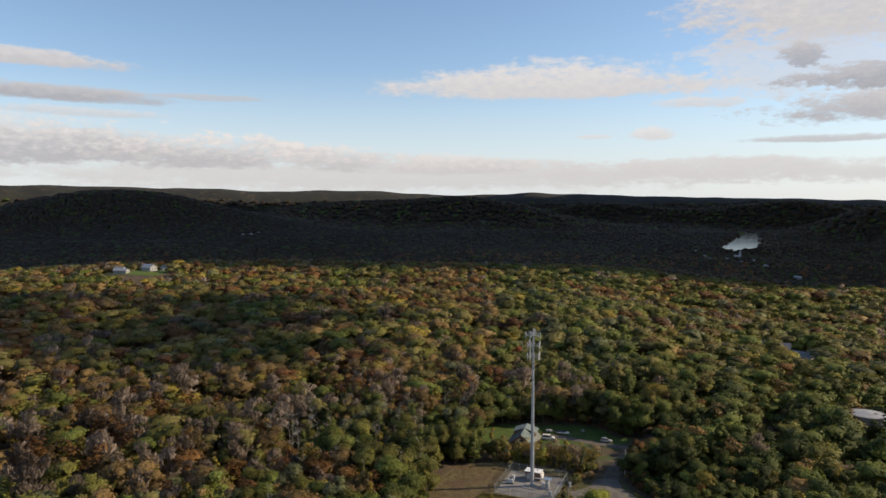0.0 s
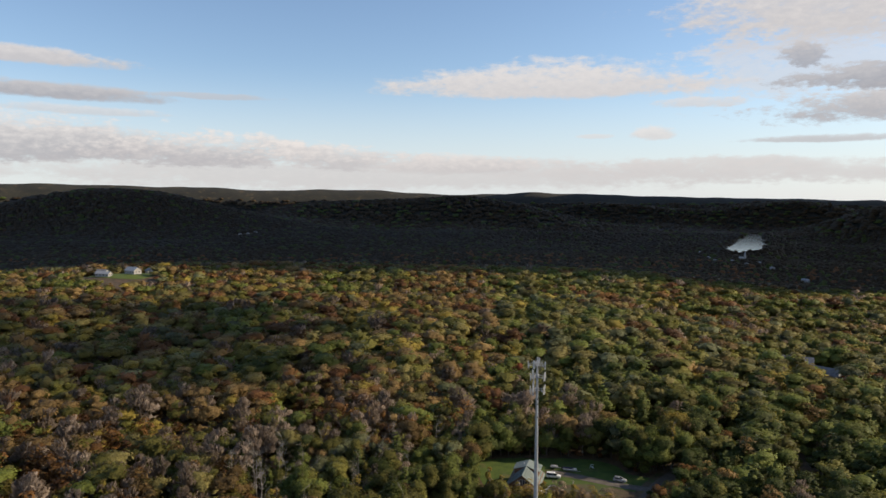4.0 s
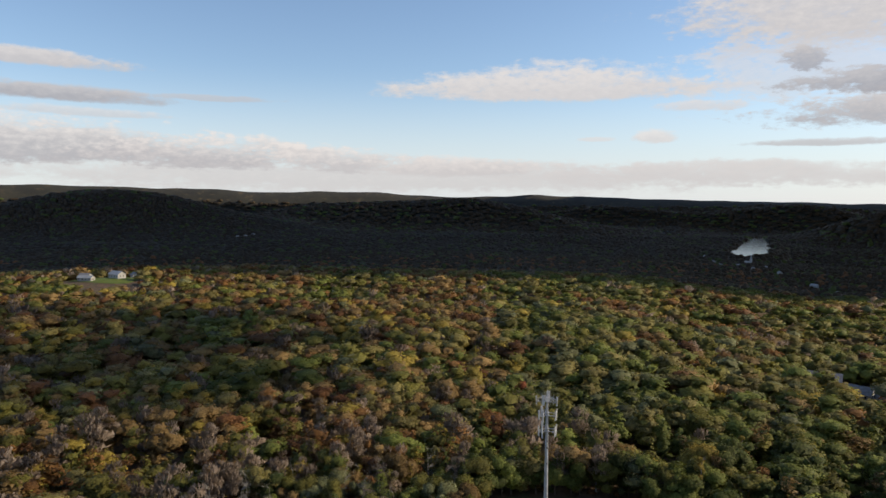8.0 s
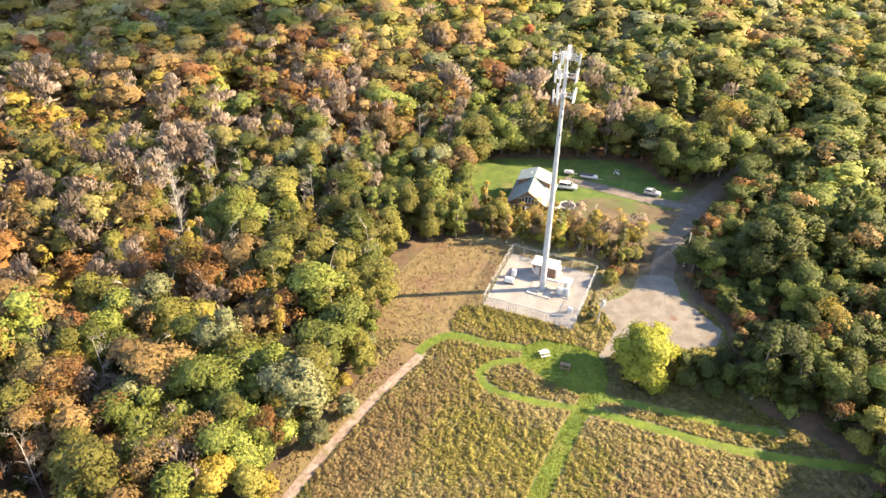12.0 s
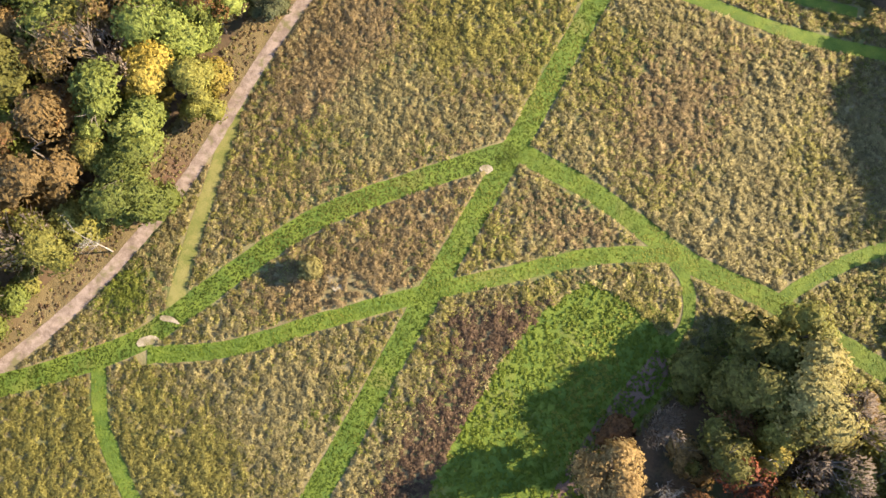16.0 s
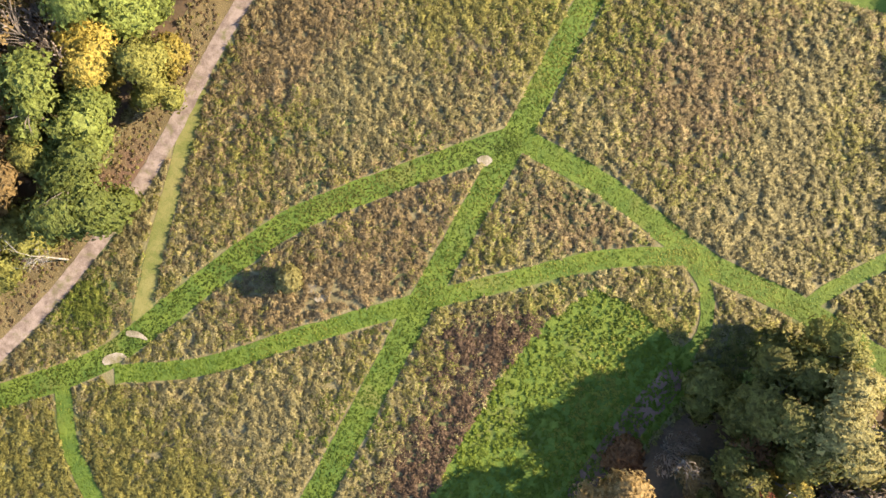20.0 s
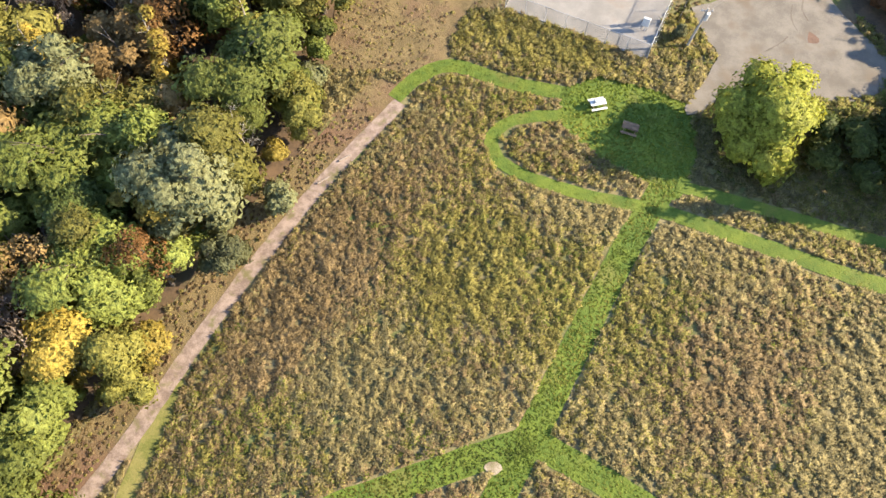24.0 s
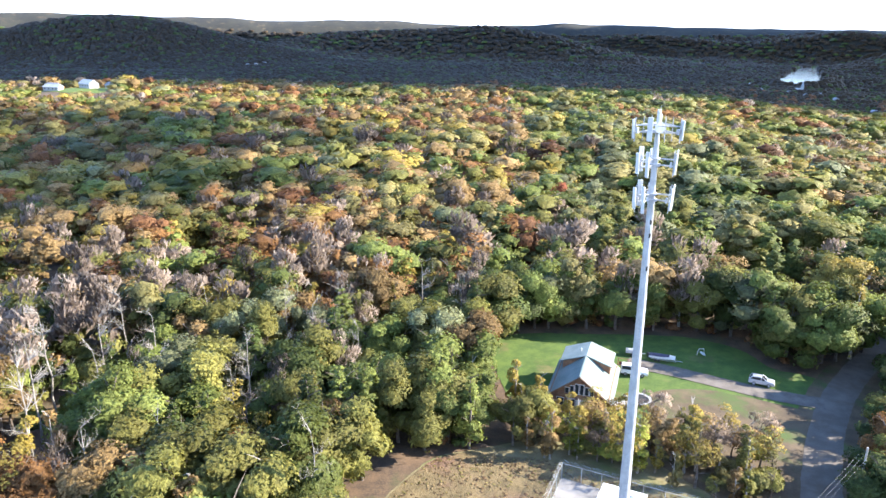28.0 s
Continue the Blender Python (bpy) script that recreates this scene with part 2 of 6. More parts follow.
LEAF = [
    leaves("leaves_olive", (0.118, 0.116, 0.026), (0.222, 0.204, 0.050)),
    leaves("leaves_green", (0.104, 0.128, 0.026), (0.205, 0.228, 0.054)),
    leaves("leaves_dark_green", (0.046, 0.064, 0.016), (0.095, 0.114, 0.027)),
    leaves("leaves_yellow", (0.211, 0.164, 0.031), (0.337, 0.258, 0.057)),
    leaves("leaves_tan", (0.211, 0.133, 0.050), (0.312, 0.215, 0.089)),
    leaves("leaves_orange", (0.179, 0.086, 0.027), (0.257, 0.137, 0.048)),
    leaves("leaves_rust", (0.128, 0.059, 0.024), (0.200, 0.097, 0.040)),
    leaves("leaves_grey_twigs", (0.270, 0.210, 0.168), (0.420, 0.340, 0.280), 0.4, 0.2),
    leaves("leaves_red", (0.215, 0.062, 0.031), (0.309, 0.098, 0.043)),
    leaves("leaves_silver", (0.119, 0.128, 0.057), (0.196, 0.201, 0.098)),
    leaves("leaves_lime", (0.168, 0.182, 0.024), (0.270, 0.276, 0.048)),
    leaves("leaves_pale_olive", (0.169, 0.148, 0.049), (0.278, 0.236, 0.084)),
    # Far valley leaves: the cloud's shade is also put into this near-black tone.
    leaves("leaves_shaded_umber", (0.030, 0.020, 0.010), (0.056, 0.038, 0.018), 0.2),
]
OLIVE, GREEN, DARK, YELLOW, TAN, ORANGE, RUST, GREY, RED, SILVER, LIME, PALE, SHADED_UMBER = range(13)
BARK = material("bark", (0.055, 0.042, 0.032), (0.130, 0.105, 0.085), 2.0, 0.9, bump=0.4)
PALE_BARK = material("pale_bark", (0.170, 0.150, 0.128), (0.300, 0.270, 0.235), 1.5, 0.85, bump=0.3)
LITTER = material("forest_floor", (0.045, 0.030, 0.018), (0.120, 0.075, 0.040), 0.25, 0.95, bump=0.5, fine=3.0, spots=((0.055, 0.06, 0.018), 0.12, 0.58))
# Far ground: shade among the distant crowns is put into its dark tone.
CANOPY = material("distant_shaded_canopy", (0.011, 0.012, 0.010), (0.026, 0.025, 0.017), 0.012, 0.95, bump=1.0, fine=0.09, spots=((0.075, 0.055, 0.03), 0.02, 0.60))

# ---- helpers for meshes ----
def mesh_of(name, verts, faces, mats, slots=None, smooth=False, normals=None, tones=None):
    """A mesh from arrays; faces all with the same number of corners, or a list."""
    me = bpy.data.meshes.new(name)
    if isinstance(faces, np.ndarray):
        count, corners = faces.shape
        me.vertices.add(len(verts))
        me.vertices.foreach_set("co", np.asarray(verts, np.float32).ravel())
        me.loops.add(count * corners)
        me.loops.foreach_set("vertex_index", faces.astype(np.int32).ravel())
        me.polygons.add(count)
        me.polygons.foreach_set("loop_start", np.arange(0, count * corners, corners, dtype=np.int32))
        me.polygons.foreach_set("loop_total", np.full(count, corners, np.int32))
    else:
        me.from_pydata([tuple(v) for v in verts], [], faces)
    for m in mats if isinstance(mats, (list, tuple)) else [mats]:
        me.materials.append(m)
    if slots is not None:
        me.polygons.foreach_set("material_index", np.asarray(slots, np.int32))
    if smooth:
        me.polygons.foreach_set("use_smooth", np.ones(len(me.polygons), bool))
    me.update(calc_edges=True)
    if normals is not None:
        me.attributes.new("custom_normal", "FLOAT_VECTOR", "POINT").data.foreach_set("vector", np.asarray(normals, np.float32).ravel())
    if tones is not None:
        me.attributes.new("tree_tone", "FLOAT", "POINT").data.foreach_set("value", np.asarray(tones, np.float32))
    return me


def part(name, bm, mat, parent=None, label=""):
    """Links a bmesh as one mesh object, under a thing or a part."""
    me = bpy.data.meshes.new(name)
    bm.to_mesh(me)
    bm.free()
    me.materials.append(mat)
    ob = new(name, me)
    ob.parent = parent
    return tagged(ob, label)


def box(bm, size, m=Matrix(), bevel=0.0):
    made = bmesh.ops.create_cube(bm, size=1.0, matrix=m @ Matrix.Diagonal((*size, 1)))
    if bevel:
        edges = list({e for v in made["verts"] for e in v.link_edges})
        bmesh.ops.bevel(bm, geom=edges, offset=bevel, segments=1, affect="EDGES")
    return bm


def boxes(*specs):
    """A bmesh of boxes, each (size, centre) or (size, centre, bevel)."""
    bm = bmesh.new()
    for size, at, *bevel in specs:
        box(bm, size, Matrix.Translation(at), *bevel)
    return bm


def rod(bm, a, b, r0, r1=None, sides=8):
    a, b = Vector(a), Vector(b)
    m = Matrix.Translation((a + b) / 2) @ (b - a).to_track_quat("Z", "Y").to_matrix().to_4x4()
    bmesh.ops.create_cone(bm, cap_ends=True, segments=sides, radius1=r0, radius2=r0 if r1 is None else r1, depth=(b - a).length, matrix=m)
    return bm


def thing(name, m, label, category, group="", kind=""):
    ob = new(name)
    ob.matrix_world = m
    ob.empty_display_size = 0.5
    return tagged(ob, label, category, group, kind)


# ---- the lie of the land ----
def bumpy(x, y, scale, seed=0.0):
    return noise.noise((x * scale + seed, y * scale - seed, seed * 1.7))


def smooth(a, b, v):
    u = min(1.0, max(0.0, (v - a) / (b - a)))
    return u * u * (3 - 2 * u)


RIVER = ((24.7, 3000, 40), (24.6, 2700, 46), (24.4, 2430, 52), (24.1, 2200, 54), (18.2, 3600, 40))   # degrees from +y, distance, half width


VILLAGE = ((21.6, 1900), (22.1, 1780), (22.8, 1720), (23.4, 1800), (24.4, 1700), (25.2, 1760), (21.0, 2050), (26.2, 1640), (28.5, 1500), (30.0, 1420),
           (-15.6, 2500), (-16.2, 2480), (-15.0, 2540), (18.9, 3300), (19.4, 3250), (-23.0, 1500), (-24.2, 1200))


def by_sight(az, r):
    """A place by its bearing and distance from the south."""
    return -25 + r * math.sin(radians(az)), -150 + r * math.cos(radians(az))


def land(x, y):
    """Height of the ground."""
    z = -0.04 * max(0.0, -15 - y) - 0.03 * max(0.0, -30 - x) * min(1.0, max(0.0, (20 - y) / 40))
    z = max(z, -7.0)
    z -= 1.2 * smooth(14, 29, y)
    r, az = math.hypot(x + 25, y + 150), math.degrees(math.atan2(x + 25, y + 150))
    z += 9.0 * smooth(350, 640, r) * smooth(5, -25, az)
    z -= 14.0 * smooth(250, 600, r) * smooth(12, 30, az)
    z -= 54.0 * smooth(720, 1500, r)
    z += 5.0 * bumpy(x, y, 0.004, 2.0) * smooth(120, 400, r) + 20.0 * bumpy(x, y, 0.0020, 5.0) * smooth(600, 1500, r)
    z += 8.0 * math.exp(-(((x + 350) / 60) ** 2) - ((y - 548) / 45) ** 2) + 4.0 * math.exp(-(((x - 192) / 35) ** 2) - ((y - 215) / 35) ** 2)
    if az < 90 and az > -90:
        for a0, r0, wide, deep, high in ((-25, 3150, 10.5, 400, 165), (3.2, 3650, 8.0, 230, 138), (33.5, 3300, 5.0, 300, 135), (13, 4150, 7, 150, 120), (-9, 3700, 7, 250, 120), (27, 4150, 7, 200, 135)):
            z += high * math.exp(-((az - a0) / wide) ** 2 - ((r - r0) / deep) ** 2)
        crest = 232 - 1.15 * (az + 32) + 14 * bumpy(az, 0, 0.13, 4.0) + 7 * bumpy(az, 0, 0.45, 9.0)
        z += crest * smooth(4150, 4550, r)
        for a0, r0, half in RIVER:
            lean = math.hypot((az - a0) * r * 0.01745 / (half * 2.2), (r - r0) / 300)
            z = z + (-50.0 - z) * smooth(1.0, 0.55, lean)
    else:
        z += 90 * smooth(2500, 4400, r)
    return z


rings = np.concatenate([np.arange(0, 150, 2.5), np.geomspace(150, 4650, 150)])
turns = np.radians(np.concatenate([np.arange(-45, 45, 0.5), np.arange(45, 315, 3.0)]))
MID = Vector((-20, -60, 0))
verts = [(MID.x + r * math.sin(a), MID.y + r * math.cos(a)) for r in rings for a in turns]
verts = np.array([(x, y, land(x, y)) for x, y in verts])
ia, ir = np.meshgrid(np.arange(len(turns)), np.arange(len(rings) - 1))
ib = (ia + 1) % len(turns)
faces = np.stack([ir * len(turns) + ia, (ir + 1) * len(turns) + ia, (ir + 1) * len(turns) + ib, ir * len(turns) + ib], -1).reshape(-1, 4)
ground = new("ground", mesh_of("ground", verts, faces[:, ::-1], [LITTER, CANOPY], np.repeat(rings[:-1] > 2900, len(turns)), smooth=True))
tagged(ground, "leaf-strewn brown earth under the wooded hills", "ground", kind="structure")

# ---- clearings, mown paths, tracks ----
def inside(poly, x, y):
    hit, (x0, y0) = False, poly[-1]
    for x1, y1 in poly:
        if (y1 > y) != (y0 > y) and x < (x0 - x1) * (y - y1) / (y0 - y1) + x1:
            hit = not hit
        x0, y0 = x1, y1
    return hit


def curve(points, step=1.0):
    """Points along a smooth line through the given ones."""
    p = [Vector((*q, 0)) for q in points]
    p = [2 * p[0] - p[1], *p, 2 * p[-1] - p[-2]]
    out = []
    for a, b, c, d in zip(p, p[1:], p[2:], p[3:]):
        count = max(2, int((c - b).length / step))
        for i in range(count):
            t = i / count
            out.append(0.5 * (2 * b + (c - a) * t + (2 * a - 5 * b + 4 * c - d) * t * t + (3 * b - a - 3 * c + d) * t ** 3))
    return out + [p[-2]]


def away(line, x, y):
    """Distance from a place to a line of points."""
    best = 1e9
    for a, b in zip(line, line[1:]):
        dx, dy = b.x - a.x, b.y - a.y
        t = min(1.0, max(0.0, ((x - a.x) * dx + (y - a.y) * dy) / (dx * dx + dy * dy + 1e-9)))
        best = min(best, (x - a.x - t * dx) ** 2 + (y - a.y - t * dy) ** 2)
    return math.sqrt(best)


MEADOW_EDGE = [(-33, 0), (-33.5, -24), (-40, -34), (-48, -48), (-57, -64), (-67, -79), (-78, -88), (-80, -140), (-12, -140), (-9, -106), (-1, -97),
               (5, -89), (12, -84), (24, -83), (34, -90), (48, -90), (45, -62), (42, -42), (30, -31), (33.5, -14), (33, -9), (30, -3), (29.8, 5), (33.5, 11), (42, 25),
               (53, 40), (65, 53), (93, 80), (86, 88), (58, 59), (42, 42), (33, 24), (24, 8), (16, 2), (14, 8), (-5, 17), (-12, 19), (-22, 18)]
YARD_EDGE = [(-12, 45), (-9, 34), (0, 29.5), (6, 28), (16, 33), (30, 32), (36, 28), (46, 42), (44, 47.5), (39, 50), (36, 58), (27, 64), (8, 65), (-8, 64), (-13, 55)]
CAR_PARK_EDGE = [(10.5, -5), (14.2, -3.6), (18.2, -0.5), (22, 5), (28, 4), (28.2, -3), (30.5, -8), (33, -13.5), (30, -18), (24, -18.5), (20, -17), (14, -17.5), (9, -21), (8, -20), (12.5, -13), (11.5, -9)]
PICNIC_EDGE = [(-6, -17.8), (-1.6, -16.0), (4.1, -17.5), (8.6, -19.8), (8.6, -27), (5.8, -32), (2.5, -30), (-2.6, -26.6), (-6.4, -22.6)]
LAWN_EDGE = [(-2.2, -73.6), (-7.4, -77.3), (-12.6, -83.3), (-17.1, -90.9), (-21.5, -99.7), (-24.5, -112), (-7, -112), (-2.4, -97), (4.9, -88.5), (9.5, -82.5), (6.5, -79.5), (3, -76)]
TRACKS = {
    "main": (curve([(4.8, -30), (-0.2, -38), (-6.4, -49.5), (-10.7, -57.6), (-20.4, -75), (-29.6, -92.2), (-36.9, -105.5), (-42.5, -116), (-50, -137)]), 2.9),
    "west": (curve([(-10.3, -57.5), (-21.7, -61.6), (-33.3, -66.3), (-40.3, -70.9), (-47.2, -76.3), (-54.1, -81.5), (-62.3, -84.6), (-68.6, -86.5), (-79, -89)]), 2.7),
    "cross": (curve([(-52.8, -83), (-43.3, -82.1), (-33.1, -78.9), (-21.7, -75.6), (-11.3, -73), (-0.8, -70.6), (9, -70.2)]), 2.0),
    "east": (curve([(-9.8, -57.9), (-0.1, -63.4), (10, -70.9), (20.6, -76), (32.6, -83.5), (46, -91)]), 2.6),
    "spur": (curve([(20.6, -76), (24.3, -73.4), (33.1, -69.4), (47, -66)]), 1.7),
    "bend": (curve([(8.1, -70.6), (10, -74.1), (9.5, -78.7), (6.9, -81.3)]), 1.5),
    "south": (curve([(-58.2, -84.5), (-57, -91), (-53.1, -98.4), (-48.5, -104.8), (-42, -114)]), 1.8),
    "rim": (curve([(-5, -18.6), (-12.2, -17.1), (-18.9, -14.9), (-23, -17), (-25.3, -19.8)]), 1.9),
    "loop": (curve([(-5, -21.6), (-9, -21.7), (-12.6, -22.9), (-14.2, -25.5), (-12.2, -28.6), (-5.4, -31.3), (2.4, -33.0)]), 1.5),
    "lane": (curve([(3.6, -33.2), (11.7, -36.2), (23.6, -40.6), (33, -43), (46, -45)]), 1.8),
    "upper": (curve([(5.9, -30.2), (16.4, -33.3), (25, -36), (34, -38)]), 1.5),
}
TRAIL = curve([(-24.6, -20.3), (-29.7, -27.2), (-33.8, -33), (-38.8, -41.2), (-43, -48.8), (-49.3, -61), (-55.4, -69.9), (-61.2, -77), (-68.6, -84), (-80, -93)])
SIDE = curve([(-44.6, -52.5), (-45.6, -57.5), (-47.3, -64), (-49, -71), (-50.2, -77.5)])
WORN = curve([(-19.4, -14.9), (-20, -11.6), (-18.8, -8.5), (-14, 2.1), (-10.7, 12)])
ROAD = curve([(26, -7), (25.8, 3), (29, 11.5), (37.5, 27.3), (47.2, 41.5), (59, 54.5), (74, 68), (90, 84)])
DRIVE = curve([(42, 37), (35.5, 39.5), (28.5, 43.2), (20, 48.2), (12.5, 51.8)])

GRASS = material("mown_grass", (0.046, 0.084, 0.004), (0.098, 0.132, 0.009), 0.45, 0.9, bump=0.8, fine=6.0, spots=((0.115, 0.118, 0.020), 0.20, 0.60))
SOIL = material("meadow_soil", (0.110, 0.090, 0.040), (0.190, 0.156, 0.076), 0.35, 0.95, bump=0.8, fine=4.0, spots=((0.085, 0.100, 0.028), 0.09, 0.52))
DIRT = material("trodden_earth", (0.135, 0.096, 0.076), (0.262, 0.200, 0.166), 1.1, 0.95, bump=0.5, fine=6.0, spots=((0.12, 0.105, 0.045), 0.7, 0.56))
DRY = material("dry_grass", (0.086, 0.062, 0.024), (0.155, 0.112, 0.048), 0.5, 0.95, bump=0.9, fine=6.0, spots=((0.120, 0.068, 0.040), 0.10, 0.54))
GRAVEL = material("gravel", (0.104, 0.092, 0.077), (0.164, 0.146, 0.124), 0.35, 0.95, bump=0.4, fine=8.0, spots=((0.12, 0.095, 0.07), 0.16, 0.58))


BARE = material("bare_sand", (0.150, 0.120, 0.070), (0.300, 0.250, 0.180), 0.9, 0.95, bump=0.6, fine=6.0, spots=((0.14, 0.12, 0.05), 0.8, 0.55))
WORN_GRASS = material("worn_grass", (0.095, 0.105, 0.018), (0.170, 0.150, 0.045), 0.6, 0.95, bump=0.6, fine=5.0)
EARTH = material("red_earth", (0.085, 0.050, 0.036), (0.150, 0.092, 0.066), 0.5, 0.95, bump=0.6, fine=5.0)
# Brown grass, darkened in its colour for the tree shade over it.
VERGE = material("shaded_brown_turf", (0.056, 0.038, 0.020), (0.105, 0.074, 0.040), 0.3, 0.95, bump=0.6, fine=4.0, spots=((0.05, 0.075, 0.012), 0.12, 0.55))
# Darker than GRAVEL, partly to put the trees' shade into the road's colour.
ROAD_GRAVEL = material("road_gravel", (0.082, 0.068, 0.053), (0.128, 0.108, 0.087), 0.35, 0.95, bump=0.4, fine=8.0, spots=((0.085, 0.066, 0.046), 0.2, 0.58))
# Driveway gravel, its dark tone deepened to paint in the yard's shade.
DARK_GRAVEL = material("shaded_gravel", (0.082, 0.069, 0.056), (0.135, 0.116, 0.096), 0.4, 0.95, bump=0.4, fine=8.0, spots=((0.06, 0.05, 0.04), 0.3, 0.6))
YARD = material("shaggy_lawn", (0.034, 0.066, 0.005), (0.070, 0.108, 0.011), 0.35, 0.95, bump=0.6, fine=4.0, spots=((0.12, 0.088, 0.04), 0.14, 0.62))


def sheet(name, poly, mat, lift, label, category, step=1.0, wobble=0.35):
    """Ground cover inside an outline, on the lie of the land, with an uneven rim."""
    bm = bmesh.new()
    rim = curve([*poly, poly[0]], 1.2)[:-1]
    vs = [bm.verts.new((p.x + wobble * bumpy(p.x, p.y, 0.6, 3), p.y + wobble * bumpy(p.x, p.y, 0.6, 8), 0)) for p in rim]
    bm.faces.new(vs)
    bmesh.ops.triangulate(bm, faces=bm.faces[:])
    xs, ys = [v.co.x for v in bm.verts], [v.co.y for v in bm.verts]
    for axis, low, high in ((0, min(xs), max(xs)), (1, min(ys), max(ys))):
        at = low + 2.5
        while at < high:
            co = Vector((at if axis == 0 else 0, at if axis == 1 else 0, 0))
            bmesh.ops.bisect_plane(bm, geom=bm.verts[:] + bm.edges[:] + bm.faces[:], plane_co=co, plane_no=(1 - axis, axis, 0))
            at += 2.5
    for v in bm.verts:
        v.co.z = land(v.co.x, v.co.y) + lift
    bmesh.ops.recalc_face_normals(bm, faces=bm.faces[:])
    if sum(f.normal.z for f in bm.faces) < 0:
        bmesh.ops.reverse_faces(bm, faces=bm.faces[:])
    return tagged(part(name, bm, mat), label, category, kind="structure")


def strip(name, line, width, mat, lift, label, category):
    """A ribbon of ground along a line, with uneven sides."""
    vs = []
    for i, p in enumerate(line):
        d = (line[min(i + 1, len(line) - 1)] - line[max(i - 1, 0)]).normalized()
        side = Vector((-d.y, d.x, 0))
        for s in (-1, -0.33, 0.33, 1):
            q = p + side * s * (width / 2 + (0.16 * bumpy(p.x * s, p.y, 0.9, 5 + s) if abs(s) == 1 else 0))
            vs.append((q.x, q.y, land(q.x, q.y) + lift))
    fs = np.array([(i * 4 + j, i * 4 + j + 1, i * 4 + j + 5, i * 4 + j + 4) for i in range(len(line) - 1) for j in range(3)])
    return tagged(new(name, mesh_of(name, np.array(vs), fs[:, ::-1], mat, smooth=True)), label, category, kind="structure")


sheet("meadow_ground", MEADOW_EDGE, SOIL, 0.03, "dry brown and olive meadow soil between tall weeds", "meadow")
sheet("dry_lawn", [(-33, -1), (-33.5, -21), (-27, -21), (-24.5, -18.5), (-19.5, -13.5), (-15, -8), (-13, -4), (-9, 5), (-5, 15), (-12, 18.5), (-22, 17.5)], DRY, 0.075, "short dry grass with rusty patches beside the compound", "grass")
sheet("brown_verge", [(17, 4), (26, 14), (33, 27), (37.5, 34), (30, 38.8), (22, 41.5), (14, 39.5), (12, 31), (8, 20), (14, 10)], VERGE, 0.085, "brown grass between the road and the house", "grass")
for bx, by, br in ((-14.2, -60.4, 1.0), (-31.5, -74.6, 1.6), (-50.4, -78.9, 0.9), (-53.0, -81.3, 1.0)):
    sheet("bare_patch", [(bx + br * math.cos(a), by + 0.55 * br * math.sin(a)) for a in np.arange(0, 6.2, 0.9)], BARE, 0.125, "bare patch of pale sandy earth in the meadow", "earth", wobble=1.1)
sheet("yard_lawn", YARD_EDGE, YARD, 0.06, "green lawn round the log house", "lawn")
sheet("mown_lawn", LAWN_EDGE, GRASS, 0.06, "fresh green mown lawn at the wood's edge", "lawn")
sheet("picnic_lawn", PICNIC_EDGE, GRASS, 0.064, "short green lawn round the picnic tables", "lawn")
sheet("car_park", CAR_PARK_EDGE, GRAVEL, 0.15, "pale gravel turning place at the end of the road", "gravel")
sheet("oil_stain", [(23.6, -9.3), (24.4, -8.7), (25.2, -9.4), (24.9, -10.3), (24.0, -10.2)], EARTH, 0.156, "brown muddy stain on the gravel", "stain", wobble=0.8)
for bend in ([(23.2, -4), (22.6, -6.2), (22.9, -8.2)], [(24.9, -2.6), (24.2, -4.8), (24.6, -6.6)], [(18.2, -11.8), (20.2, -10.6), (21.6, -9.2)]):
    strip("tyre_mark", curve(bend), 0.16, ROAD_GRAVEL, 0.155, "dark tyre mark worn into the gravel", "tyre mark")
for i, (key, (line, width)) in enumerate(TRACKS.items()):
    strip("mown_path", line, width, GRASS, 0.070 + 0.004 * i, "mown green grass path through the meadow", "path")
strip("dry_verge", [p + Vector((-2.3, 1.3, 0)) for p in TRAIL], 3.6, DRY, 0.050, "strip of short dry grass between the trail and the trees", "grass")
strip("dirt_trail", TRAIL, 1.7, DIRT, 0.066, "pinkish trodden earth trail along the trees", "trail")
strip("earth_edge", curve([(7, -82.5), (1.5, -88.6), (-3.5, -95.4), (-8.2, -103.5), (-13, -113)]), 3.0, EARTH, 0.085, "reddish trodden earth between the lawn and the trees", "earth")
strip("side_path", SIDE, 1.9, WORN_GRASS, 0.062, "faint yellowed side path of worn grass", "path")
strip("worn_track", WORN, 1.2, DRY, 0.080, "worn track of flattened dry grass", "path")
strip("road_verge", ROAD, 9.5, VERGE, 0.09, "brown leaf-strewn grass along the road", "grass")
strip("road", ROAD, 5.0, ROAD_GRAVEL, 0.13, "pale grey gravel road between the trees", "road")
strip("driveway", DRIVE, 4.2, DARK_GRAVEL, 0.15, "grey gravel driveway to the log house", "driveway")

CORNERS = [Vector((-12.4, -5.6, 0)), Vector((4.2, -13.2, 0)), Vector((12.1, 5.1, 0)), Vector((-5.0, 13.1, 0))]
COMPOUND = [(p.x, p.y) for p in CORNERS]


TALL_FREE = [*TRACKS.values(), (TRAIL, 2.0), (SIDE, 1.8), (WORN, 1.1), (ROAD, 9.0), (DRIVE, 5)]
TALL_FREE = [(line[::3] + [line[-1]], width) for line, width in TALL_FREE]
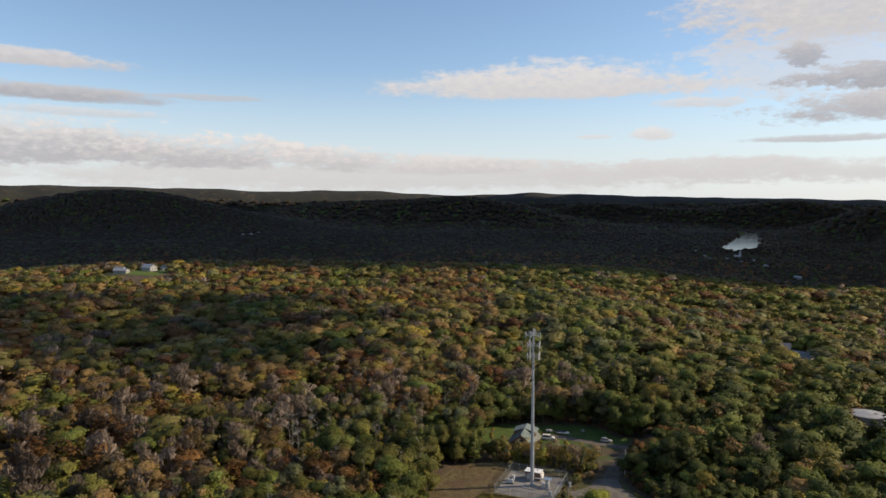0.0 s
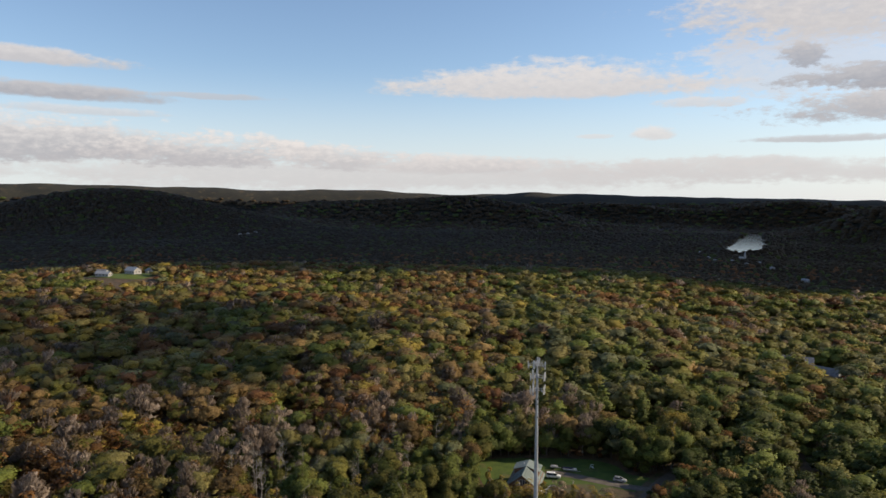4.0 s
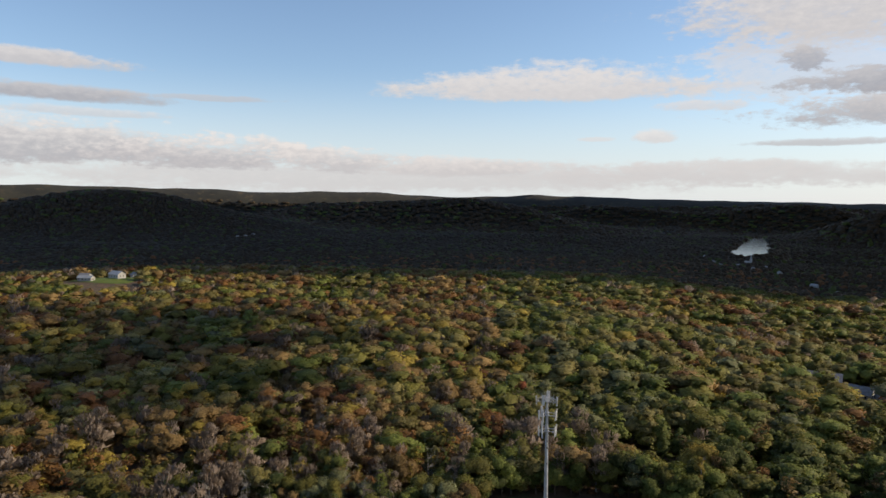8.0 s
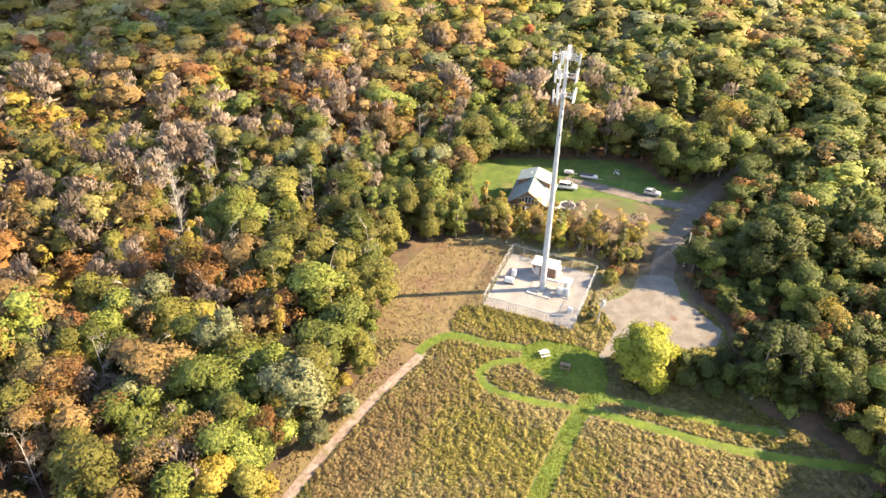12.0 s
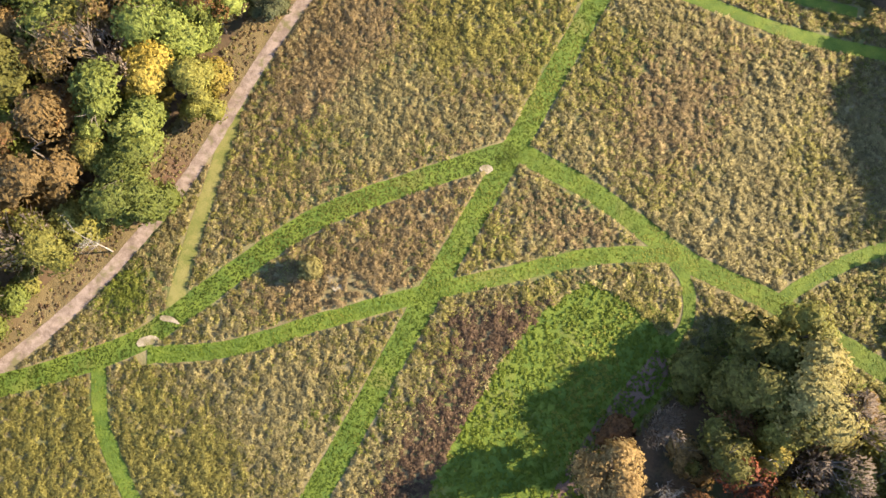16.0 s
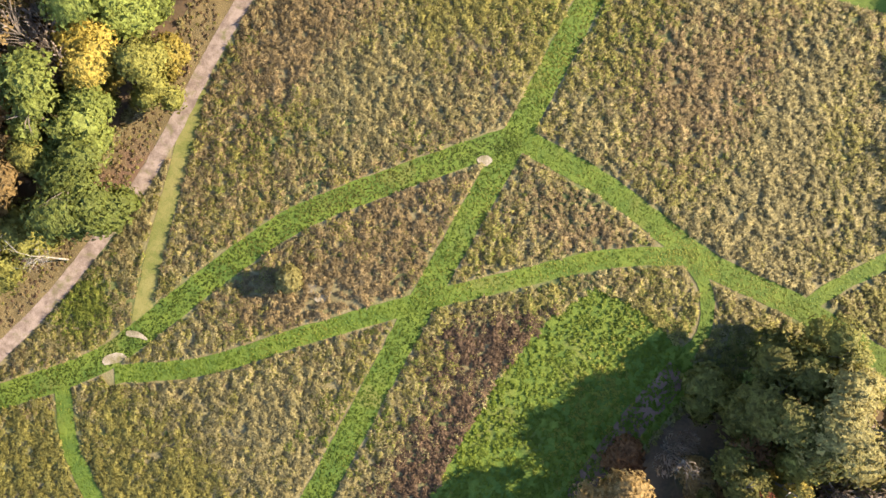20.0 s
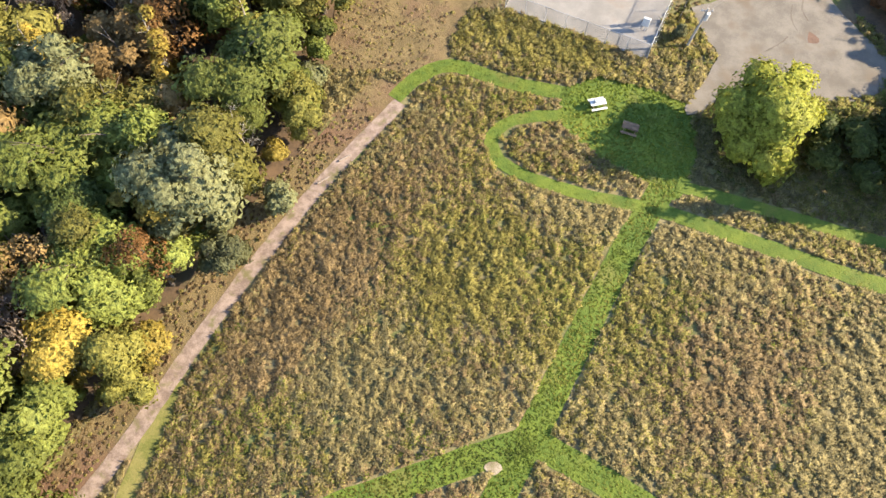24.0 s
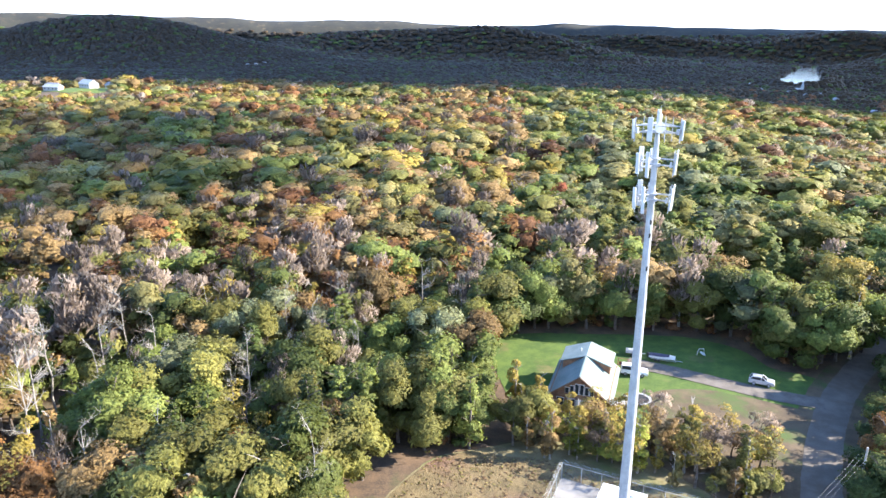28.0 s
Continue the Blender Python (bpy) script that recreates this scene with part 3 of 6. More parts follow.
WEED = [leaves("weeds_olive", (0.168, 0.152, 0.038), (0.285, 0.252, 0.078), 0.45, 0.5), leaves("weeds_straw", (0.212, 0.178, 0.076), (0.318, 0.270, 0.128), 0.45, 0.5),
        leaves("weeds_brown", (0.182, 0.132, 0.062), (0.290, 0.216, 0.112), 0.45, 0.5), leaves("weeds_green", (0.110, 0.135, 0.020), (0.190, 0.205, 0.042), 0.45, 0.5),
        leaves("weeds_rust", (0.078, 0.049, 0.029), (0.148, 0.094, 0.056), 0.35, 0.5)]
FIELD = (-80.0, -140.0, 52.0, 18.0)
CELL = 0.25


def field_mask():
    """Where tall weeds grow, cell by cell: inside the meadow, off the paths and lawns."""
    xs, ys = np.arange(FIELD[0], FIELD[2], CELL) + CELL / 2, np.arange(FIELD[1], FIELD[3], CELL) + CELL / 2
    gx, gy = np.meshgrid(xs, ys)

    def within(poly):
        hit, (x0, y0) = np.zeros(gx.shape, bool), poly[-1]
        for x1, y1 in poly:
            if y1 != y0:
                hit ^= ((y1 > gy) != (y0 > gy)) & (gx < (x0 - x1) * (gy - y1) / (y0 - y1) + x1)
            x0, y0 = x1, y1
        return hit

    grow = within(MEADOW_EDGE)
    for poly in (PICNIC_EDGE, LAWN_EDGE, CAR_PARK_EDGE, COMPOUND):
        grow &= ~within(poly)
    for line, width in TALL_FREE:
        for a, b in zip(line, line[1:]):
            dx, dy = b.x - a.x, b.y - a.y
            t = np.clip(((gx - a.x) * dx + (gy - a.y) * dy) / (dx * dx + dy * dy + 1e-9), 0, 1)
            grow &= (gx - a.x - t * dx) ** 2 + (gy - a.y - t * dy) ** 2 > (width / 2 + 0.22) ** 2
    return grow


# Drifts in the meadow: (x, y, reach along x, reach along y, lean of the drift, kind of weed, strength).
DRIFTS = [(-33, -45, 4.5, 15, -32, 2, 1.0), (-20.5, -96, 6, 18, -28, 4, 1.4), (-3, -68, 7, 4, -30, 2, 0.9), (-13, -79, 8, 3.5, 10, 4, 0.8), (-30, -74.5, 9, 3, 15, 2, 1.1), (-47, -97, 9, 7, 0, 0, 0.6),
          (-28, -52, 7, 10, -30, 1, 0.8), (-19, -43, 5, 9, -30, 0, 0.8), (-38, -88, 8, 5, 0, 1, 0.5), (-64, -100, 9, 14, 0, 0, 0.8), (8, -52, 9, 9, 0, 2, 0.7), (19, -56, 3, 14, -25, 1, 1.0), (25, -62, 6, 12, 0, 0, 0.7),
          (-30, -90, 6, 4, 0, 3, 0.9), (-23, -57, 5, 3, 0, 3, 0.7), (5, -82, 4, 3, 0, 2, 0.8), (-56, -76, 5, 3, 40, 3, 0.8), (-7, -12, 12, 3, -25, 0, 0.7), (0, -36, 14, 3, -15, 1, 0.6), (-15, -36, 6, 5, 0, 4, 0.5), (-22, -66, 6, 4, 0, 2, 0.6)]


def weeds(count, seed):
    """Tall meadow weeds: tufts of leaning blades that stand in clumps, in drifts of tone."""
    r2, grow = np.random.default_rng(seed), field_mask()
    x, y = r2.uniform(FIELD[0], FIELD[2], count), r2.uniform(FIELD[1], FIELD[3], count)
    keep = grow[((y - FIELD[1]) / CELL).astype(int).clip(0, grow.shape[0] - 1), ((x - FIELD[0]) / CELL).astype(int).clip(0, grow.shape[1] - 1)]
    x, y = x[keep], y[keep]
    at = list(zip(x.tolist(), y.tolist()))
    clump = np.array([0.75 * bumpy(a * 1.25, b * 0.9, 0.8, 2.0) + 0.4 * bumpy(a, b, 1.9, 6.0) for a, b in at])
    broad = np.array([bumpy(a, b, 0.05, 1.0) + 0.5 * bumpy(a, b, 0.17, 7.0) for a, b in at])
    chance = r2.random(len(x))
    short = ((x < -19) & (y > -16)) | (y > -6)
    for p in TRAIL[::2]:
        short |= (x - p.x + 2.5) ** 2 + (y - p.y - 1.4) ** 2 < 1.9 ** 2
    poor = np.exp(-((x + 31) / 5.5) ** 2 - ((y + 74.6) / 2.4) ** 2)
    stay = np.where(short, chance < 0.36, chance < np.clip(0.86 + 0.7 * clump, 0.35, 1.0) * (1 - 0.75 * poor))
    x, y, clump, broad, short = x[stay], y[stay], clump[stay], broad[stay], short[stay]
    size, jit = len(x), lambda: r2.normal(0, 0.30, len(x))
    score = [0.25 + broad * 0.8 + jit(), 0.30 - broad * 0.8 + jit(), np.array([0.9 * bumpy(a, b, 0.04, 12.0) for a, b in zip(x, y)]) + 0.05 + jit(), broad * 1.3 - 0.25 + jit(), np.full(size, -0.75) + jit()]
    for dx, dy, rx, ry, lean, kind, strong in DRIFTS:
        c, q = math.cos(radians(lean)), math.sin(radians(lean))
        u, v = (x - dx) * c + (y - dy) * q, (y - dy) * c - (x - dx) * q
        score[kind] = score[kind] + 1.6 * strong * np.exp(-(u / rx) ** 2 - (v / ry) ** 2)
    slot = np.argmax(score, axis=0)
    slot[short] = r2.choice((0, 2, 2, 4, 4), size)[short]
    tall = r2.uniform(0.18, 0.42, size) * np.clip(1.0 + 0.8 * clump, 0.5, 1.5) * np.where(short, 0.28, 1.0)
    z = np.array([land(a, b) for a, b in zip(x, y)]) + 0.03
    turn, blades = r2.uniform(0, 6.28, size), 6
    vs, ns = np.empty((size, blades, 3, 3)), np.empty((size, blades, 3, 3))
    for b in range(blades):
        a = turn + b * 1.047 + r2.uniform(-0.4, 0.4, size)
        reach, w = r2.uniform(0.3, 0.8, size) * tall + 0.10, r2.uniform(0.14, 0.27, size)
        cx, cy, high = np.cos(a), np.sin(a), tall * r2.uniform(0.75, 1.0, size)
        for k, (out, side, up) in enumerate(((0.15, 0.7, tall * 0.25), (0.3, -0.7, tall * 0.4), (1.3, 0.1, high))):
            vs[:, b, k] = np.stack([x + cx * reach * out - cy * w * side, y + cy * reach * out + cx * w * side, z + up], 1)
            ns[:, b, k] = np.stack([cx * 0.32, cy * 0.32, np.full(size, 0.92)], 1)
    faces = np.arange(size * blades * 3).reshape(-1, 3)
    own = np.repeat(np.clip(0.5 + 0.7 * clump + r2.normal(0, 0.16, size), 0, 0.999), blades * 3)
    ob = new("meadow_weeds", mesh_of("meadow_weeds", vs.reshape(-1, 3), faces, WEED, np.repeat(slot, blades), normals=ns.reshape(-1, 3), tones=own))
    return tagged(ob, "tall olive, straw and rust-brown meadow weeds in clumps", "weeds", kind="stuff")


weeds(300000, 5)


def tufts(name, poly, count, label, rng, tall_share=1.0):
    """Short uneven grass standing over a lawn."""
    vs, fs, ns, slots = [], [], [], []
    xs, ys = [p[0] for p in poly], [p[1] for p in poly]
    for _ in range(count):
        x, y = rng.uniform(min(xs), max(xs)), rng.uniform(min(ys), max(ys))
        if not inside(poly, x, y):
            continue
        z, turn, tall = land(x, y) + 0.07, rng.uniform(0, 6.28), rng.uniform(0.05, 0.16) * tall_share * (1.4 + bumpy(x, y, 0.25, 4))
        slot = 1 if bumpy(x, y, 0.12, 9) + rng.uniform(-0.35, 0.35) > 0.42 else 0
        for b in range(3):
            a = turn + b * 2.1
            c, q, i = math.cos(a), math.sin(a), len(vs)
            w = 0.16 * tall_share
            vs += [(x - q * w, y + c * w, z), (x + q * w, y - c * w, z), (x + c * w * 1.9, y + q * w * 1.9, z + tall)]
            ns += [(c * 0.3, q * 0.3, 0.95)] * 3
            fs.append((i, i + 1, i + 2))
            slots.append(slot)
    ob = new(name, mesh_of(name, np.array(vs), np.array(fs), TURF, slots, normals=ns))
    return tagged(ob, label, "grass", kind="stuff")


TURF = [leaves("turf_green", (0.050, 0.084, 0.005), (0.105, 0.135, 0.011), 0.3, 0.4), leaves("turf_yellow", (0.115, 0.122, 0.014), (0.175, 0.172, 0.026), 0.3, 0.4)]


def path_turf(line, width, rng):
    """Short grass blades scattered along a mown path."""
    vs, fs, ns, slots = [], [], [], []
    for _ in range(int(len(line) * width * 22)):
        i = rng.randrange(len(line) - 1)
        a, b, t, off = line[i], line[i + 1], rng.random(), rng.uniform(-0.5, 0.5) * (width - 0.3)
        d = (b - a).normalized()
        x, y = a.x + (b.x - a.x) * t - d.y * off, a.y + (b.y - a.y) * t + d.x * off
        z, turn, tall = land(x, y) + 0.07, rng.uniform(0, 6.28), rng.uniform(0.02, 0.08)
        slot = 1 if bumpy(x, y, 0.12, 9) + rng.uniform(-0.35, 0.35) > 0.36 else 0
        for k in range(3):
            c, q, m = math.cos(turn + k * 2.1) * 0.07, math.sin(turn + k * 2.1) * 0.07, len(vs)
            vs += [(x - q, y + c, z), (x + q, y - c, z), (x + c * 1.9, y + q * 1.9, z + tall)]
            ns += [(c * 4, q * 4, 0.95)] * 3
            fs.append((m, m + 1, m + 2))
            slots.append(slot)
    ob = new("path_grass", mesh_of("path_grass", np.array(vs), np.array(fs), TURF, slots, normals=ns))
    return tagged(ob, "short mown grass of the meadow path", "grass", kind="stuff")


for line, width in TRACKS.values():
    path_turf(line, width, random.Random(len(line)))
tufts("picnic_grass", PICNIC_EDGE, 3500, "short green grass round the picnic tables", random.Random(18), 0.5)
tufts("lawn_grass", LAWN_EDGE, 9000, "uneven green grass of the mown lawn", random.Random(17))

# ---- trees ----
def clumps(centres, normals, size, rng, thin=1.0, leafy=False):
    """Folded leaf clumps: four-cornered, bent, facing roughly outward. Arrays of places and faces."""
    count = len(centres)
    nrm = normals + rng.normal(0, 0.26, (count, 3))
    nrm /= np.linalg.norm(nrm, axis=1, keepdims=True) + 1e-9
    u = np.cross(nrm, rng.normal(0, 1, (count, 3)))
    if thin < 0.5:
        u = normals * (0.6, 0.6, 0.3) + (0, 0, 0.8) + rng.normal(0, 0.28, (count, 3))
    u /= np.linalg.norm(u, axis=1, keepdims=True) + 1e-9
    v = np.cross(nrm, u)
    v /= np.linalg.norm(v, axis=1, keepdims=True) + 1e-9
    s = (size * rng.uniform(0.6, 1.3, count))[:, None]
    bend = nrm * s * 0.35
    jit = lambda: 1 + rng.uniform(-0.35, 0.35, (count, 1))
    vs = np.stack([centres - u * s * jit() * 0.55 - bend, centres - v * s * jit() * 0.5 * thin, centres + u * s * jit() * 0.55 - bend, centres + v * s * jit() * 0.5 * thin], 1).reshape(-1, 3)
    soft = normals + rng.normal(0, 0.20, (count, 3))
    soft /= np.linalg.norm(soft, axis=1, keepdims=True) + 1e-9
    if leafy:
        vs = vs.reshape(-1, 4, 3)[:, :3] + nrm[:, None] * s[:, None] * 0.1
        return vs.reshape(-1, 3), np.arange(3 * count).reshape(-1, 3), np.repeat(soft, 3, axis=0)
    return vs, np.arange(4 * count).reshape(-1, 4), np.repeat(soft, 4, axis=0)


def lobes_of(kind, rng):
    """The lobes of a crown on a tree 1 high: centres and radii."""
    out = []
    if kind == "round":
        for i in range(15):
            a, r = rng.uniform(0, 6.28), 0.27 * math.sqrt(rng.uniform(0, 1))
            z = rng.uniform(0.30, 0.88) - r * 0.5
            out.append(((r * math.cos(a), r * math.sin(a), z), rng.uniform(0.13, 0.20) if i < 8 else rng.uniform(0.06, 0.12)))
    elif kind == "tall":
        for i in range(9):
            z = 0.16 + 0.80 * i / 9
            a, r = rng.uniform(0, 6.28), 0.075 * (1 - abs(z - 0.5))
            out.append(((r * math.cos(a), r * math.sin(a), z), rng.uniform(0.055, 0.11) * (1.1 - z * 0.4)))
    elif kind == "loose":
        for _ in range(9):
            a, r = rng.uniform(0, 6.28), 0.2 * math.sqrt(rng.uniform(0, 1))
            out.append(((r * math.cos(a), r * math.sin(a), rng.uniform(0.45, 0.9)), rng.uniform(0.07, 0.12)))
    elif kind == "pine":
        for i in range(12):
            z = 0.22 + 0.74 * i / 12
            for _ in range(2):
                a, r = rng.uniform(0, 6.28), 0.15 * (1.05 - z)
                out.append(((r * math.cos(a), r * math.sin(a), z), 0.02 + 0.12 * (1.05 - z)))
    elif kind == "dome":
        for _ in range(26):
            a, r = rng.uniform(0, 6.28), 0.38 * math.sqrt(rng.uniform(0, 1))
            out.append(((r * math.cos(a), r * math.sin(a), rng.uniform(0.28, 0.78) - r * 0.45), rng.uniform(0.15, 0.22)))
    else:
        for _ in range(7):
            a, r = rng.uniform(0, 6.28), 0.26 * math.sqrt(rng.uniform(0, 1))
            out.append(((r * math.cos(a), r * math.sin(a), rng.uniform(0.3, 0.65)), rng.uniform(0.2, 0.3)))
    return out


def ball(fine):
    """A round of small faces, as arrays: the start of one bough's leaf mass."""
    bm = bmesh.new()
    bmesh.ops.create_icosphere(bm, subdivisions=2 if fine else 1, radius=1.0)
    out = np.array([v.co[:] for v in bm.verts]), np.array([[v.index for v in f.verts] for f in bm.faces])
    bm.free()
    return out


BALL = {True: ball(True), False: ball(False)}


def crown_of(kind, count, size, seed, high=1.0, twiggy=False, fine=False, boughs=99):
    """A crown for a tree `high` metres high, as arrays: an uneven leaf mass for each bough, and leaf clumps that stand out of it all over."""
    rng, r2 = random.Random(seed), np.random.default_rng(seed)
    lobes = lobes_of(kind, rng)
    if len(lobes) > boughs:
        lobes = [(c, r * 1.22) for c, r in lobes[:boughs]]
    at, radius = np.array([c for c, _ in lobes]), np.array([r for _, r in lobes])
    pick = r2.choice(len(lobes), count, p=radius ** 2 / (radius ** 2).sum())
    way = r2.normal(0, 1, (count, 3))
    way[:, 2] = np.abs(way[:, 2]) * 1.1 - 0.35 * np.abs(way[:, 2]).mean()
    way /= np.linalg.norm(way, axis=1, keepdims=True)
    flat = np.array([1, 1, 0.55 if kind == "pine" else 0.85])
    depth = 1.14 - 0.40 * r2.random((count, 1)) ** 1.2
    c = at[pick] + way * flat * radius[pick][:, None] * depth
    middle = at.mean(axis=0) - (0, 0, 0.12)

    def facing(points, ways):
        out = points - middle
        return ways * 0.42 + out / (np.linalg.norm(out, axis=1, keepdims=True) + 1e-9) * 0.65 + (0, 0, 0.12)

    vs, fs, ns = clumps(c * high, facing(c, way), size * (2.0 if twiggy else 1.0), r2, 0.055 if twiggy else 1.0, True)
    if twiggy or kind in ("loose", "tall"):
        return vs, fs, ns
    unit, faces = BALL[fine]
    vs, fs, ns, off = [vs], [fs], [ns], len(vs)
    for (cx, cy, cz), r in lobes:
        swell = np.array([0.76 + 0.42 * noise.noise((u * 1.9 + cx * 40, v * 1.9 + cy * 40, w * 1.9 + cz * 40)) for u, v, w in unit])
        body = np.array((cx, cy, cz)) + unit * flat * r * swell[:, None]
        n0 = facing(body, unit)
        vs.append(body * high), fs.append(faces + off), ns.append(n0 / (np.linalg.norm(n0, axis=1, keepdims=True) + 1e-9))
        off += len(body)
    return np.concatenate(vs), np.concatenate(fs), np.concatenate(ns)


def trunk_of(kind, high, seed, limbs):
    """A tapered, slightly bent trunk with forking limbs that grow out of it."""
    rng, bm = random.Random(seed), bmesh.new()
    base = high * (0.022 if kind != "dead" else 0.0095)
    top, sides, hoops = 0.9 if kind in ("pine", "dead", "tall") else 0.7, 7, []
    for i in range(6):
        cx, cy = (rng.uniform(-0.012, 0.012) * high for _ in range(2)) if i else (0, 0)
        z, r = (high * top * i / 5 if i else -0.4), base * (1 - i * 0.165)
        hoops.append([bm.verts.new((cx + r * math.cos(k * 6.2832 / sides), cy + r * math.sin(k * 6.2832 / sides), z)) for k in range(sides)])
    for a, b in zip(hoops, hoops[1:]):
        for k in range(sides):
            bm.faces.new((a[k], a[(k + 1) % sides], b[(k + 1) % sides], b[k]))
    bm.faces.new(hoops[-1])

    def limb(root, tip, r0, r1):
        """A three-sided tapering limb that shares a corner with what it grows from."""
        d = (tip - root.co).normalized()
        u = d.orthogonal().normalized()
        v = d.cross(u)
        low = [root, bm.verts.new(root.co + u * r0 * 1.7), bm.verts.new(root.co + u * r0 * 0.8 + v * r0 * 1.5)]
        mid = (root.co + tip) / 2 + Vector((0, 0, (tip - root.co).length * 0.06)) + u * r0 * 0.8 + v * r0 * 0.5
        half = [bm.verts.new(mid + u * r * math.cos(a) + v * r * math.sin(a)) for r, a in (((r0 + r1) / 2, 3.6), ((r0 + r1) / 2, 5.7), ((r0 + r1) / 2, 1.6))]
        end = bm.verts.new(tip)
        for k in range(3):
            m = (k + 1) % 3
            bm.faces.new((low[k], low[m], half[m], half[k]))
            bm.faces.new((half[k], half[m], end))
        return half[0], end

    for i in range(limbs):
        root = hoops[rng.randint(2, 5)][rng.randint(0, sides - 1)]
        turn, rise = math.atan2(root.co.y, root.co.x) + rng.uniform(-0.5, 0.5), rng.uniform(0.35, 1.1)
        reach = high * rng.uniform(0.1, 0.22) * (0.7 if kind in ("tall", "dead") else 1.0)
        tip = root.co + Vector((math.cos(turn) * reach, math.sin(turn) * reach, reach * rise))
        mid, end = limb(root, tip, base * 0.26, base * 0.1)
        for k in range(5 if kind == "dead" else 3 if kind == "loose" else 1):
            start = (mid, end)[k % 2]
            limb(start, start.co + Vector((rng.uniform(-1, 1), rng.uniform(-1, 1), rng.uniform(0.3, 1.2))) * reach * 0.5, base * 0.11, base * 0.04)
    bmesh.ops.recalc_face_normals(bm, faces=bm.faces[:])
    return bm


KINDS = {"round": "oak", "tall": "birch", "loose": "maple", "pine": "pine", "dead": "dead_tree", "bush": "bush", "dome": "willow"}
MADE = {}


def make_tree(kind, tone, variant, high, count, size, label):
    """The first tree of a sort; later ones are copies."""
    key = (kind, tone, variant)
    name = KINDS[kind]
    if key not in MADE:
        root = thing(name, Matrix(), label, "bush" if kind == "bush" else "tree", "trees of the wood")
        seed = sum(map(ord, kind)) * 31 + variant * 7 + (tone or 0)
        part("trunk", trunk_of(kind, high, seed, 26 if kind == "dead" else 16 if kind == "loose" else 7), PALE_BARK if kind in ("dead", "tall") else BARK, root)
        if tone is not None:
            vs, fs, ns = crown_of(kind, int(count * 1.7), size * 0.90, seed, high, tone == GREY, kind != "pine")
            crown = new("crown", mesh_of("crown", vs, fs, LEAF[tone], normals=ns))
            crown.parent = root
        MADE[key] = (root, high, False)
        return root, high, True
    root, high, _ = MADE[key]
    return root, high, False


TONE_WORD = {OLIVE: "olive-green", GREEN: "green", DARK: "dark green", YELLOW: "yellow", TAN: "tan", ORANGE: "orange", RUST: "rust-brown", GREY: "nearly bare grey", RED: "red", SILVER: "silvery green", PALE: "pale olive", LIME: "lime-yellow", None: "leafless"}
KIND_WORD = {"round": "broad oak with a lobed crown", "tall": "slender birch with a narrow crown", "loose": "maple with a thinning crown", "pine": "pine with layered boughs", "dead": "dead tree with bare pale limbs", "bush": "low rounded bush", "dome": "round-headed tree with a dense domed crown"}
LEAF_COUNT = {"round": (1700, 0.62), "tall": (1100, 0.42), "loose": (520, 0.50), "pine": (900, 0.55), "dead": (0, 0), "bush": (420, 0.45), "dome": (3000, 0.44)}
HIGH = {"round": 15.0, "tall": 13.0, "loose": 14.0, "pine": 16.0, "dead": 17.0, "bush": 4.0, "dome": 9.5}


def tallest(x, y):
    """How high the trees stand: low at the clearings' east rim and rising away from it, capped so that sunlight passes
    over.
    """
    if 27 < x < 80 and -22 < y < 3:
        return max(3.2, 0.43 * (x - 25.5))
    if 27 < x < 80 and -92 < y < -37:
        return max(3.2, 0.49 * (x - 26))
    return 30.0


def plant(kind, tone, x, y, high, rng, variant=None, wide=1.0):
    count, size = LEAF_COUNT[kind]
    root, h0, first = make_tree(kind, tone, rng.randint(0, 2) if variant is None else variant, HIGH[kind], count, size,
                                f"{TONE_WORD[tone]} autumn {KIND_WORD[kind]}" if kind != "dead" else KIND_WORD[kind])
    high = min(high, tallest(x, y))
    m = Matrix.Translation((x, y, land(x, y))) @ Matrix.Rotation(rng.uniform(0, 6.28), 4, "Z")
    ob = root if first else copy_thing(root, m)
    s = high / h0
    ob.matrix_world = m @ Matrix.Diagonal((s * wide, s * wide, s, 1))
    return ob


